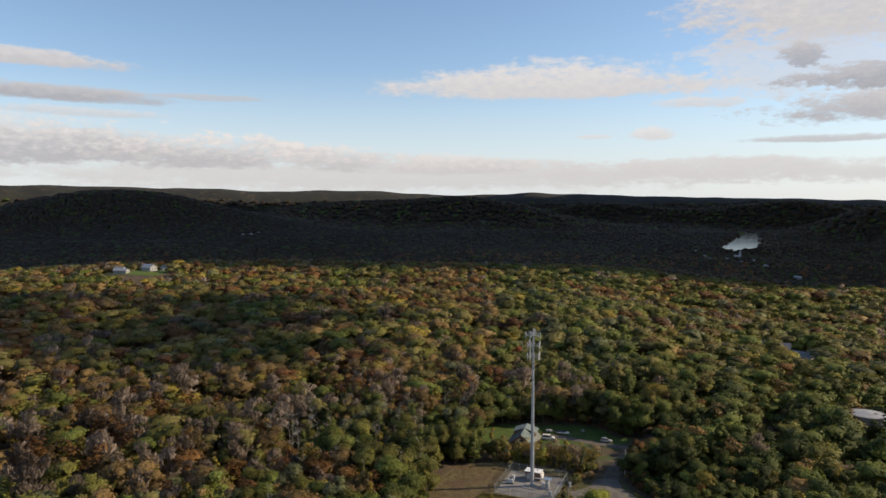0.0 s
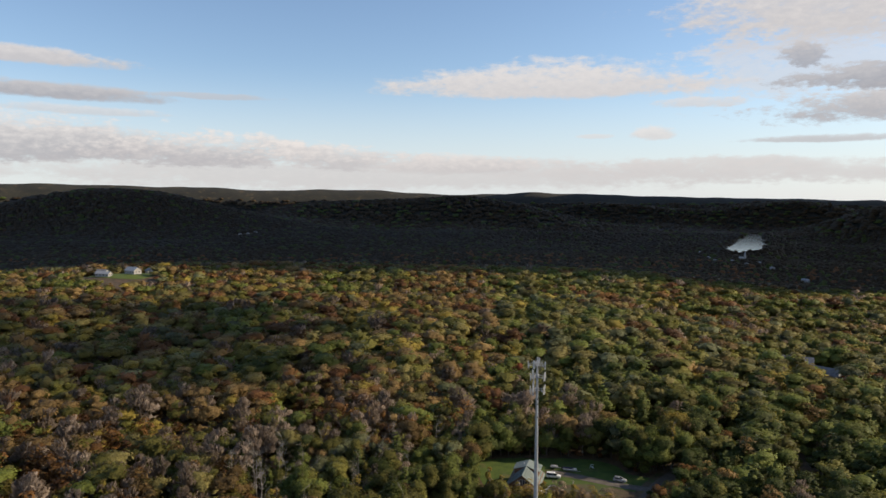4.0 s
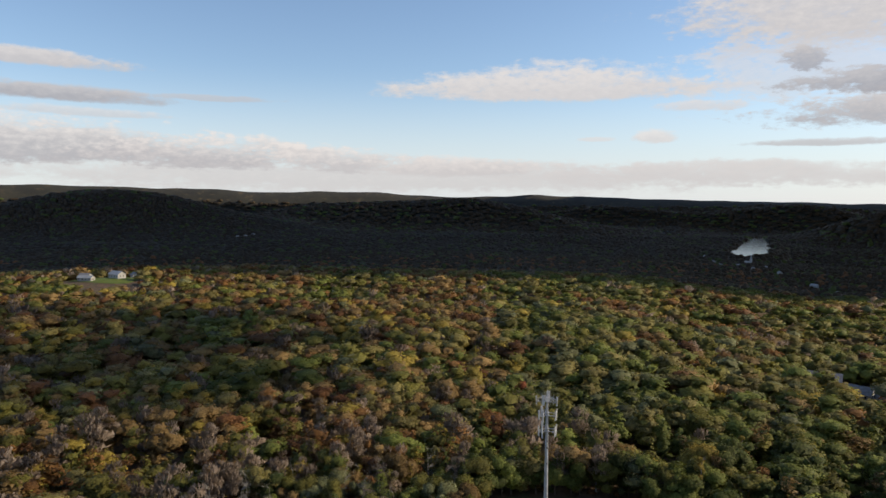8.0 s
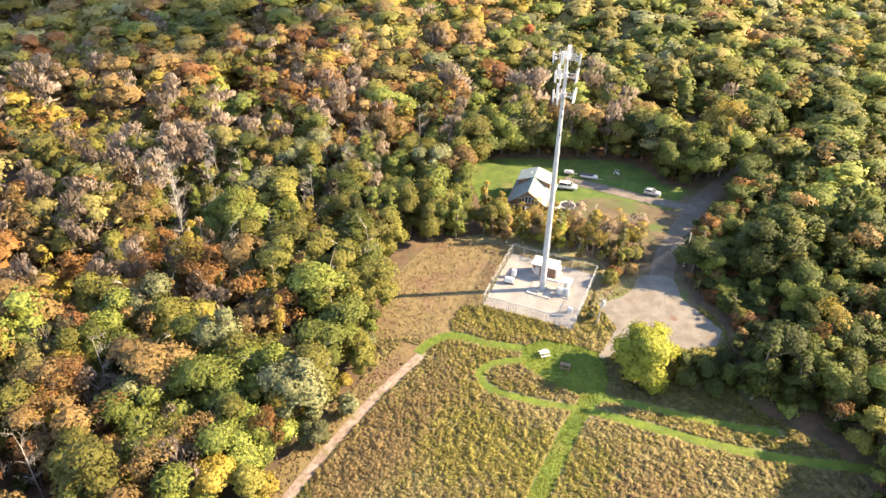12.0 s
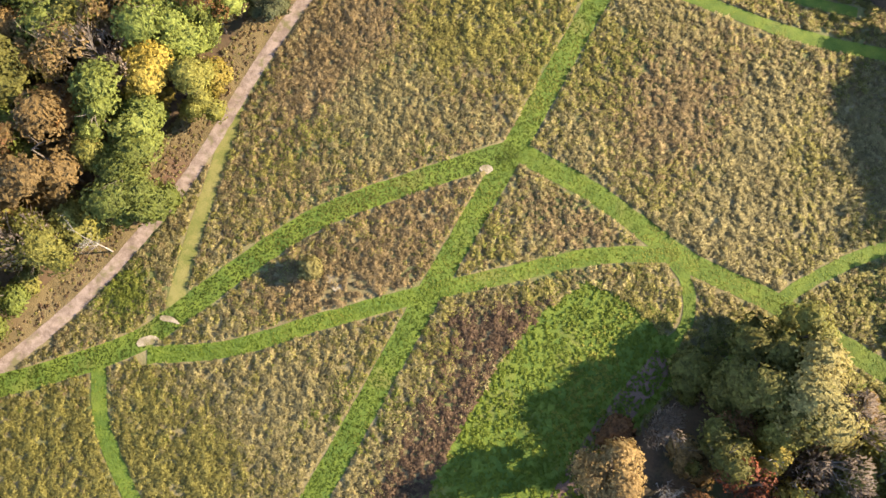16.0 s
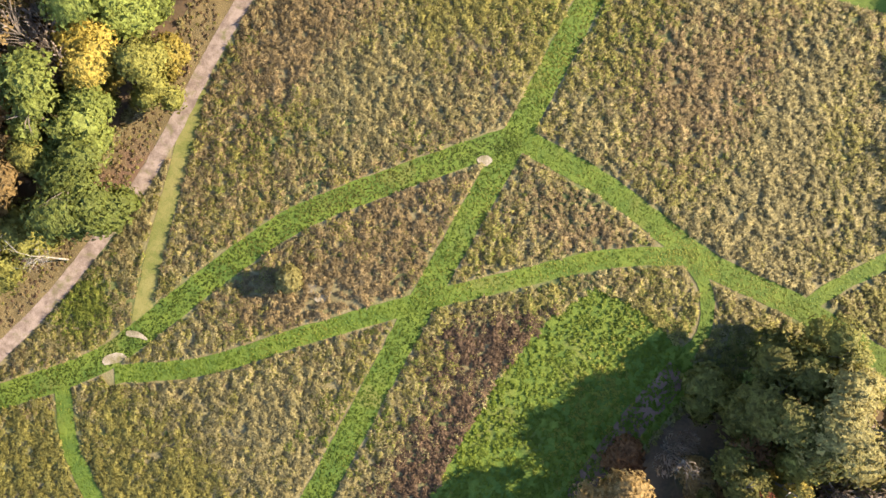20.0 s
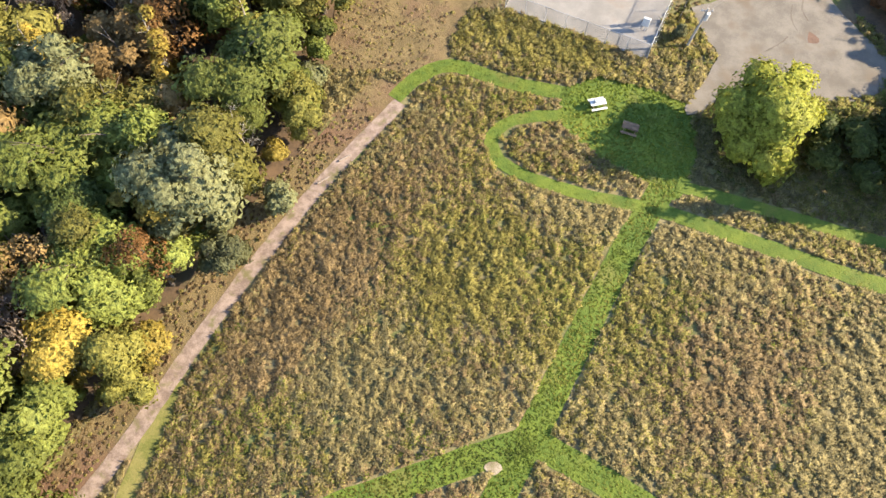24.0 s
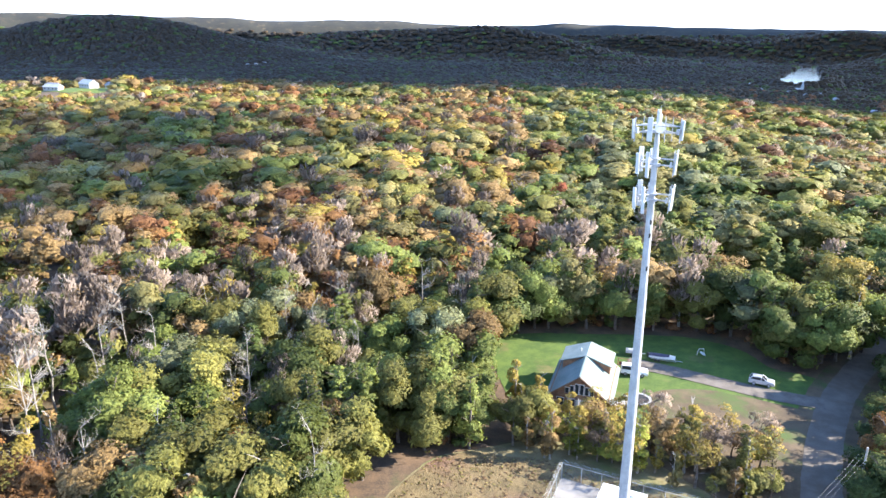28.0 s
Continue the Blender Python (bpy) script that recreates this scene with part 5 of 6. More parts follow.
for i in range(90):
    z, s = 4 + i * 0.5, 1 if i % 2 else -1
    r = 0.66 - 0.0066 * z
    rod(step_bm, (r * 0.7 * s, r * 0.7, z), (r * 0.7 * s + 0.16 * s, r * 0.7 + 0.1, z), 0.012, None, 4)
part("step_bolt_row", step_bm, PALE_GREY, mast)


def antenna_ring(z, reach, tall, slots, bare, spin, off):
    """Three faces of antenna panels on stand-off arms round the pole."""
    holder = new("antenna_ring")
    holder.parent, holder.matrix_local = mast, pose(0, 0, z, 0, 0, spin)
    tagged(holder, "ring of white panel antennas on steel arms")
    frame_bm = rod(bmesh.new(), (0, 0, -0.35), (0, 0, -0.1), 0.55, 0.55, 16)
    rod(frame_bm, (0, 0, 0.3), (0, 0, 0.5), 0.5, 0.5, 16)
    panels = []
    for f in range(3):
        turn = Matrix.Rotation(f * 2.0944, 4, "Z")
        for h in (-0.25, 0.4):
            rod(frame_bm, turn @ Vector((-reach * 0.9, -off, h)), turn @ Vector((reach * 0.9, -off, h)), 0.05, None, 6)
        for s in (-0.45, 0.45):
            rod(frame_bm, turn @ Vector((0, 0, -0.2)), turn @ Vector((s * reach, -off, -0.25)), 0.05, None, 6)
            rod(frame_bm, turn @ Vector((0, 0, 0.4)), turn @ Vector((s * reach, -off, 0.4)), 0.04, None, 6)
        for i in range(slots):
            x = reach * 0.9 * (2 * i / (slots - 1) - 1)
            rod(frame_bm, turn @ Vector((x, -off - 0.06, -tall * 0.5)), turn @ Vector((x, -off - 0.06, tall * 0.5)), 0.038, None, 6)
            if f * slots + i not in bare:
                panels.append((turn @ Matrix.Translation((x, -off - 0.25, 0.05)) @ Matrix.Rotation(radians(3), 4, "X"), tall))
    part("mount_frame", frame_bm, PALE_GREY, holder)
    for i, (m, t) in enumerate(panels):
        wide = 0.36 if i % 3 else 0.5
        bm = box(bmesh.new(), (wide, 0.17, t * (1.0 if i % 2 else 0.82)), m, 0.035)
        part("panel_antenna", bm, WHITE, holder, "white panel antenna")
        if i % 2 == 0:
            part("radio_unit", box(bmesh.new(), (0.34, 0.2, 0.55), m @ Matrix.Translation((0, 0.42, -0.15)), 0.03), PALE_GREY, holder, "grey radio unit")
    return holder


antenna_ring(48.7, 2.35, 2.3, 4, (1, 2, 4, 5, 6, 8, 10, 11), 92, 1.1)
antenna_ring(45.4, 0.62, 2.5, 2, (), 58, 1.75)
antenna_ring(41.9, 0.60, 2.7, 2, (), 54, 1.7)
bm = rod(bmesh.new(), (0, 0, 0), (0, 0.22, 0), 0.55, 0.4, 20)
dish = part("dish_antenna", bm, WHITE, mast, "round white dish antenna")
dish.location = (-0.3, -1.0, 48.9)
part("lightning_rod", rod(bmesh.new(), (0.12, 0, 50), (0.12, 0, 50.9), 0.03, 0.02, 6), PALE_GREY, mast)
part("top_cap", rod(bmesh.new(), (0, 0, 50.3), (0, 0, 50.55), 0.2, 0.16, 10), WHITE, mast)
# ---- the fenced compound ----
GRIT = material("crushed_stone", (0.160, 0.150, 0.139), (0.240, 0.227, 0.211), 0.25, 0.95, bump=0.3, fine=10.0, spots=((0.17, 0.135, 0.105), 0.13, 0.60))
bm = bmesh.new()
bm.faces.new([bm.verts.new((p.x, p.y, z)) for z, ps in ((0.11, CORNERS),) for p in ps])
ret = bmesh.ops.extrude_face_region(bm, geom=bm.faces[:])
for v in ret["geom"]:
    if isinstance(v, bmesh.types.BMVert):
        v.co.z = -0.5
bmesh.ops.recalc_face_normals(bm, faces=bm.faces[:])
tagged(part("compound_yard", bm, GRIT), "pale grey crushed stone yard of the mast compound", "yard", kind="structure")


def mesh_wire():
    """Chain link: crossed wires with gaps between."""
    m = bpy.data.materials.new("chain_link")
    m.use_nodes = True
    k = Nodes(m.node_tree)
    xyz = k.put("SeparateXYZ")
    k.links.new(k.put("TexCoord").outputs["Object"], xyz.inputs[0])
    a = k.math("ADD", xyz.outputs[0], xyz.outputs[2])
    b = k.math("SUBTRACT", xyz.outputs[0], xyz.outputs[2])
    gap = [k.math("GREATER_THAN", k.math("ABSOLUTE", k.math("SUBTRACT", k.math("FRACT", k.math("MULTIPLY", v, 12.0)), 0.5)), 0.44) for v in (a, b)]
    metal, clear_part, both = k.put("BsdfPrincipled"), k.put("BsdfTransparent"), k.put("MixShader")
    metal.inputs["Base Color"].default_value, metal.inputs["Metallic"].default_value, metal.inputs["Roughness"].default_value = (0.16, 0.18, 0.18, 1), 0.3, 0.5
    k.links.new(k.math("MAXIMUM", *gap), both.inputs[0])
    k.links.new(clear_part.outputs[0], both.inputs[1]), k.links.new(metal.outputs[0], both.inputs[2])
    k.links.new(both.outputs[0], k.put("OutputMaterial").inputs[0])
    return m


LINK = mesh_wire()
fence = thing("chain_link_fence", Matrix.Translation((0, 0, 0.1)), "galvanised chain-link fence with top rail round the mast compound", "fence")
for a, b in zip(CORNERS, CORNERS[1:] + CORNERS[:1]):
    count = 7
    for i in range(count):
        p = a.lerp(b, i / count)
        post = part("post", rod(bmesh.new(), (0, 0, -0.2), (0, 0, 2.45), 0.05 if i == 0 else 0.036, None, 7), STEEL, fence)
        post.location = p
    turn = Matrix.Translation(a) @ Matrix.Rotation(math.atan2(b.y - a.y, b.x - a.x), 4, "Z")
    long = (b - a).length
    for z in (2.38, 0.06):
        rail = part("rail", rod(bmesh.new(), (0, 0, z), (long, 0, z), 0.025, None, 6), STEEL, fence)
        rail.matrix_local = turn
    bm = bmesh.new()
    bm.faces.new([bm.verts.new(v) for v in ((0.05, 0, 0.06), (long - 0.05, 0, 0.06), (long - 0.05, 0, 2.38), (0.05, 0, 2.38))])
    link = part("link_mesh", bm, LINK, fence, "chain-link mesh")
    link.matrix_local = turn
    for i in range(count):
        bm = bmesh.new()
        for k in range(3):
            rod(bm, (0, -0.12 - 0.1 * k, 2.5 + 0.1 * k), (long / count, -0.12 - 0.1 * k, 2.5 + 0.1 * k), 0.008, None, 4)
        wire = part("barbed_wire", bm, STEEL, fence)
        wire.matrix_local = turn @ Matrix.Translation((i * long / count, 0, 0))

YAW = -24.5
SIDING = material("brown_aggregate", (0.150, 0.085, 0.055), (0.220, 0.130, 0.085), 1.2, 0.9, bump=0.3)
ROOF_WHITE = material("white_roofing", (0.72, 0.71, 0.69), (0.82, 0.81, 0.79), 0.6, 0.7, spots=((0.5, 0.48, 0.45), 0.9, 0.62))
shelter = thing("equipment_shelter", pose(1.3, 5.5, 0.12, 0, 0, YAW), "brown equipment shelter with a flat white roof on a concrete pad", "shelter")
part("pad", boxes(((6.2, 4.0, 0.2), (0.2, 0, 0.06), 0.03)), CONCRETE, shelter, "concrete pad")
part("wall", boxes(((5.0, 2.9, 2.6), (0, 0, 1.46), 0.03)), SIDING, shelter)
part("roof", boxes(((5.5, 3.4, 0.2), (0, 0, 2.86), 0.05)), ROOF_WHITE, shelter, "flat white roof slab")
part("roof_hatch", boxes(((0.5, 0.5, 0.22), (1.2, 0.4, 3.06), 0.04), ((0.3, 0.3, 0.2), (-1.7, -0.6, 3.05), 0.04)), PALE_GREY, shelter)
for y in (-0.75, 0.75):
    part("air_conditioner", boxes(((0.5, 0.95, 1.7), (2.76, y, 1.5), 0.05), ((0.06, 0.8, 1.0), (3.03, y, 1.4), 0.02)), ROOF_WHITE, shelter, "white wall-mounted air conditioner")
part("door", boxes(((0.95, 0.08, 2.1), (-1.4, -1.48, 1.25), 0.02)), PALE_GREY, shelter, "grey steel door")
part("wall_box", boxes(((0.35, 0.2, 0.7), (-2.3, -1.56, 1.5), 0.03), ((0.3, 0.2, 0.45), (-1.95, -1.56, 0.9), 0.03)), WHITE, shelter)
part("step", boxes(((1.2, 0.8, 0.18), (-1.4, -2.0, 0.2), 0.02)), CONCRETE, shelter)

pad = thing("tower_foundation", pose(-0.5, -0.3, 0.1, 0, 0, YAW), "weathered concrete foundation slab under the mast", "slab")
part("slab", boxes(((4.8, 4.6, 0.24), (0.3, 0.0, 0.03), 0.03)), CONCRETE, pad)
part("raised_block", boxes(((2.0, 2.0, 0.12), (0.45, 0.1, 0.18), 0.02)), CONCRETE, pad)
part("kerb", boxes(((1.9, 0.14, 0.2), (-1.4, -2.2, 0.18), 0.03), ((0.14, 1.2, 0.2), (-2.1, -1.4, 0.18), 0.03)), PALE_GREY, pad)

BLUE_ROOF = material("blue_grey_sheet", (0.20, 0.27, 0.36), (0.30, 0.37, 0.46), 0.8, 0.45, 0.3)
canopy = thing("equipment_canopy", pose(4.5, -1.0, 0.12, 0, 0, YAW), "blue-grey sheet canopy over white radio cabinets", "canopy")
part("pad", boxes(((2.7, 4.1, 0.2), (0, -0.2, 0.05), 0.03)), CONCRETE, canopy)
part("sheet_roof", boxes(((2.5, 2.2, 0.06), (0, 0.75, 2.45), 0.01)), BLUE_ROOF, canopy)
for x in (-1.15, 1.15):
    for y in (-2.0, 1.7):
        part("leg", rod(bmesh.new(), (x, y, 0.1), (x, y, 2.45), 0.045, None, 6), STEEL, canopy)
for x, y, w, h, c in ((-0.75, -1.3, 0.7, 1.7, WHITE), (0.1, -1.35, 0.65, 1.45, PALE_GREY), (0.8, -1.2, 0.6, 1.8, WHITE), (0.0, 0.6, 0.9, 1.9, PALE_GREY)):
    part("radio_cabinet", boxes(((w, 0.75, h), (x, y, 0.15 + h / 2), 0.04), ((w * 0.7, 0.05, h * 0.6), (x, y - 0.39, 0.2 + h / 2), 0.01)), c, canopy, "steel radio cabinet")
part("top_frame", boxes(((2.4, 0.08, 0.08), (0, -2.0, 2.42)), ((0.08, 3.7, 0.08), (-1.15, -0.15, 2.42)), ((0.08, 3.7, 0.08), (1.15, -0.15, 2.42))), STEEL, canopy)
bridge = thing("cable_bridge", pose(0.6, 0.2, 0.12, 0, 0, YAW + 2), "steel cable bridge from the mast to the canopy", "cable bridge")
part("tray", boxes(((2.6, 0.5, 0.08), (1.6, 0.0, 2.5)), ((2.6, 0.05, 0.16), (1.6, 0.26, 2.54)), ((2.6, 0.05, 0.16), (1.6, -0.26, 2.54))), PALE_GREY, bridge)
for x in (0.45, 2.7):
    part("leg", rod(bmesh.new(), (x, 0, 0.0), (x, 0, 2.5), 0.05, None, 6), STEEL, bridge)

generator = thing("generator", pose(-6.7, 2.1, 0.12, 0, 0, YAW + 6), "white standby generator on a steel skid", "generator")
part("skid", boxes(((2.1, 1.0, 0.25), (0, 0, 0.12), 0.03)), BLACK, generator)
part("housing", boxes(((1.9, 0.9, 1.0), (0, 0, 0.76), 0.08), ((1.5, 0.7, 0.12), (0, 0, 1.3), 0.05)), WHITE, generator)
part("grille", boxes(((0.06, 0.7, 0.7), (-0.97, 0, 0.75), 0.01)), BLACK, generator, "black radiator grille")
part("exhaust", rod(bmesh.new(), (0.5, 0.1, 1.3), (0.5, 0.1, 1.65), 0.06), PALE_GREY, generator)
tank_box = thing("gas_tank", pose(-5.5, 4.4, 0.12, 0, 0, YAW), "white upright fuel cabinet beside the generator", "cabinet")
part("body", boxes(((0.9, 0.8, 1.75), (0, 0, 0.9), 0.1)), WHITE, tank_box)
part("plinth", boxes(((1.1, 1.0, 0.14), (0, 0, 0.05), 0.02)), CONCRETE, tank_box)
meter = thing("meter_cabinet", pose(4.3, -8.7, 0.12, 0, 0, YAW), "white electric meter cabinet on a steel frame", "cabinet")
part("body", boxes(((0.9, 0.4, 1.15), (0, 0, 1.35), 0.05)), WHITE, meter)
for x in (-0.35, 0.35):
    part("post", rod(bmesh.new(), (x, 0.05, -0.1), (x, 0.05, 1.9), 0.045, None, 6), STEEL, meter)
part("conduit", rod(bmesh.new(), (0.1, -0.05, 0), (0.1, -0.05, 0.8), 0.05, None, 6), PALE_GREY, meter)

POLE_WOOD = material("weathered_pole", (0.26, 0.23, 0.20), (0.40, 0.37, 0.33), 1.0, 0.9, bump=0.3)
upole = thing("utility_pole", pose(9.3, -11.0, 0, 3, 3, 0), "weathered wooden utility pole with a grey transformer", "pole")
part("shaft", rod(bmesh.new(), (0, 0, -0.5), (0, 0, 6.4), 0.17, 0.12, 10), POLE_WOOD, upole)
part("transformer", rod(bmesh.new(), (0.36, 0.1, 4.6), (0.36, 0.1, 5.6), 0.27, 0.27, 12), WHITE, upole, "pale grey can transformer")
part("crossarm", boxes(((1.5, 0.1, 0.12), (0, 0, 6.0), 0.01)), POLE_WOOD, upole)
for x in (-0.6, 0.0, 0.6):
    part("insulator", rod(bmesh.new(), (x, 0, 6.05), (x, 0, 6.3), 0.05, 0.035, 8), WHITE, upole)
CABLE_GREY = material("aluminium_cable", (0.15, 0.15, 0.155), (0.21, 0.21, 0.215), 1.0, 0.7, 0.0)
wires = thing("power_lines", Matrix(), "pale power cables from the pole to the woods", "cable")
for k, (dz, dx) in enumerate(((6.2, -0.5), (6.0, 0.1), (5.3, 0.4))):
    bm, prev = bmesh.new(), None
    for i in range(9):
        t = i / 8
        p = Vector((9.6 + dx + 22 * t, -10.7 + 19.5 * t, dz + 1.4 * t - 2.4 * t * (1 - t)))
        if prev:
            rod(bm, prev, p, 0.009, None, 4)
        prev = p
    part("cable", bm, CABLE_GREY, wires)
far_pole = thing("utility_pole", pose(31.9, 8.6, land(31.9, 8.6)), "weathered wooden utility pole among the trees", "pole")
part("shaft", rod(bmesh.new(), (0, 0, -0.5), (0, 0, 8.6), 0.17, 0.12, 10), POLE_WOOD, far_pole)

# ---- the log house and its yard ----
ROOF_GREEN = material("grey_green_roof", (0.140, 0.178, 0.166), (0.205, 0.243, 0.228), 0.5, 0.62, 0.0, spots=((0.20, 0.225, 0.21), 0.25, 0.6))
LOGS = material("stained_logs", (0.170, 0.085, 0.045), (0.270, 0.150, 0.080), 1.2, 0.75, bump=0.3)
PLANK = material("brown_planks", (0.130, 0.075, 0.045), (0.210, 0.130, 0.080), 1.5, 0.8, per_object=0.4)
GLASS = material("window_glass", (0.02, 0.025, 0.03), (0.04, 0.045, 0.05), 2.0, 0.08)
TRIM = material("white_trim", (0.62, 0.60, 0.56), (0.74, 0.72, 0.68), 1.5, 0.6)
house = thing("log_house", pose(2.3, 39.3, -1.15, 0, 0, -17), "brown log house with a grey-green metal gable roof and shed dormers", "house")
W, L, EAVE, RIDGE = 4.7, 6.3, 2.9, 6.5


def prism(profile, y0, y1, bm=None):
    """A solid with the profile (x, z) drawn out along y."""
    bm = bm or bmesh.new()
    a = [bm.verts.new((x, y0, z)) for x, z in profile]
    b = [bm.verts.new((x, y1, z)) for x, z in profile]
    bm.faces.new(a), bm.faces.new(b[::-1])
    for i in range(len(a)):
        k = (i + 1) % len(a)
        bm.faces.new((a[k], a[i], b[i], b[k]))
    bmesh.ops.recalc_face_normals(bm, faces=bm.faces[:])
    return bm


part("core", prism([(-W + 0.15, -0.4), (W - 0.15, -0.4), (W - 0.15, EAVE), (0, RIDGE - 0.35), (-W + 0.15, EAVE)], -L + 0.15, L - 0.15), PLANK, house)
for i in range(9):
    z = 0.17 + i * 0.32
    for y in (-L, L):
        part("log", rod(bmesh.new(), (-W - 0.25, y, z), (W + 0.25, y, z), 0.17, None, 8), LOGS, house)
    for x in (-W, W):
        part("log", rod(bmesh.new(), (x, -L - 0.25, z + 0.08), (x, L + 0.25, z + 0.08), 0.17, None, 8), LOGS, house)
for i in range(10):
    z = EAVE + 0.1 + i * 0.33
    half = W * (RIDGE - 0.45 - z) / (RIDGE - EAVE)
    if half > 0.3:
        part("gable_log", rod(bmesh.new(), (-half, -L, z), (half, -L, z), 0.16, None, 8), LOGS, house)
        part("gable_log", rod(bmesh.new(), (-half, L, z), (half, L, z), 0.16, None, 8), LOGS, house)
slope = (RIDGE - EAVE) / W
for s in (-1, 1):
    out = W + 0.75
    prof = [(0, RIDGE), (s * out, RIDGE - slope * out), (s * out, RIDGE - slope * out - 0.16), (0, RIDGE - 0.18)]
    roof = part("roof", prism(prof, -L - 0.7, L + 0.6), ROOF_GREEN, house, "grey-green standing-seam roof slope")
    for i in range(23):
        y = -L - 0.66 + i * 0.595
        bm = rod(bmesh.new(), (s * 0.06, y, RIDGE + 0.0), (s * out, y, RIDGE - slope * out + 0.02), 0.028, None, 4)
        part("seam", bm, ROOF_GREEN, roof)
    d0, d1 = 1.0, L + 0.75
    edge, z_edge = 4.4, 5.0
    part("dormer_wall", prism([(s * 0.6, 4.6), (s * 4.0, EAVE - 0.1), (s * 4.0, z_edge - 0.05), (s * 0.6, RIDGE - 0.2)], d0 + 0.5, L - 0.05), LOGS, house)
    part("dormer_roof", prism([(0, RIDGE + 0.16), (s * edge, z_edge + 0.1), (s * edge, z_edge - 0.06), (0, RIDGE - 0.02)], d0, d1), ROOF_GREEN, house, "shallow shed dormer roof")
    part("dormer_window", boxes(((0.06, 1.6, 0.9), (s * 4.02, 3.8, 4.1))), GLASS, house)
part("ridge_cap", boxes(((0.3, 2 * L + 1.3, 0.06), (0, -0.05, RIDGE + 0.05), 0.01)), ROOF_GREEN, house)
part("vent_pipe", rod(bmesh.new(), (-1.2, 3.6, 5.5), (-1.2, 3.6, 6.7), 0.09), TRIM, house, "white roof vent pipe")
for s in (-1, 1):
    bm = rod(bmesh.new(), (0, -L - 0.72, RIDGE - 0.1), (s * (W + 0.75), -L - 0.72, RIDGE - slope * (W + 0.75) - 0.1), 0.1, None, 4)
    part("barge_board", bm, PLANK, house)


def window(x, z, w, h, top_slope=0.0, y=-L - 0.2):
    frame_part = part("window", boxes(((w + 0.16, 0.1, h + 0.16), (x, y + 0.02, z), 0.01)), TRIM, house)
    part("pane", boxes(((w, 0.06, h), (x, y - 0.03, z))), GLASS, frame_part, "dark window pane")


for x, h in ((-2.0, 0.9), (-1.2, 1.35), (-0.4, 1.7), (0.4, 1.7), (1.2, 1.35), (2.0, 0.9)):
    window(x, 3.15 + h / 2, 0.55, h)
for x in (-3.0, -1.2, 1.2, 3.0):
    window(x, 1.5, 1.1, 1.2)
part("front_door", boxes(((0.95, 0.1, 2.05), (0, -L - 0.2, 1.05), 0.02)), TRIM, house)
deck = part("deck", boxes(((2 * W + 0.6, 2.2, 0.14), (0, -L - 1.2, 0.28), 0.02)), PLANK, house, "wooden front deck")
for i in range(6):
    part("deck_post", boxes(((0.1, 0.1, 1.0), (-W + i * 2 * W / 5, -L - 2.2, 0.8), 0.01)), PLANK, deck)
part("deck_rail", boxes(((2 * W, 0.08, 0.08), (0, -L - 2.2, 1.32), 0.01)), PLANK, deck)
for y in (-3.5, -0.6, 3.0):
    for s in (-1, 1):
        window_part = part("side_window", boxes(((0.1, 1.2, 1.2), (s * (W + 0.16), y, 1.5), 0.01)), TRIM, house)
        part("pane", boxes(((0.06, 1.0, 1.0), (s * (W + 0.21), y, 1.5))), GLASS, window_part)


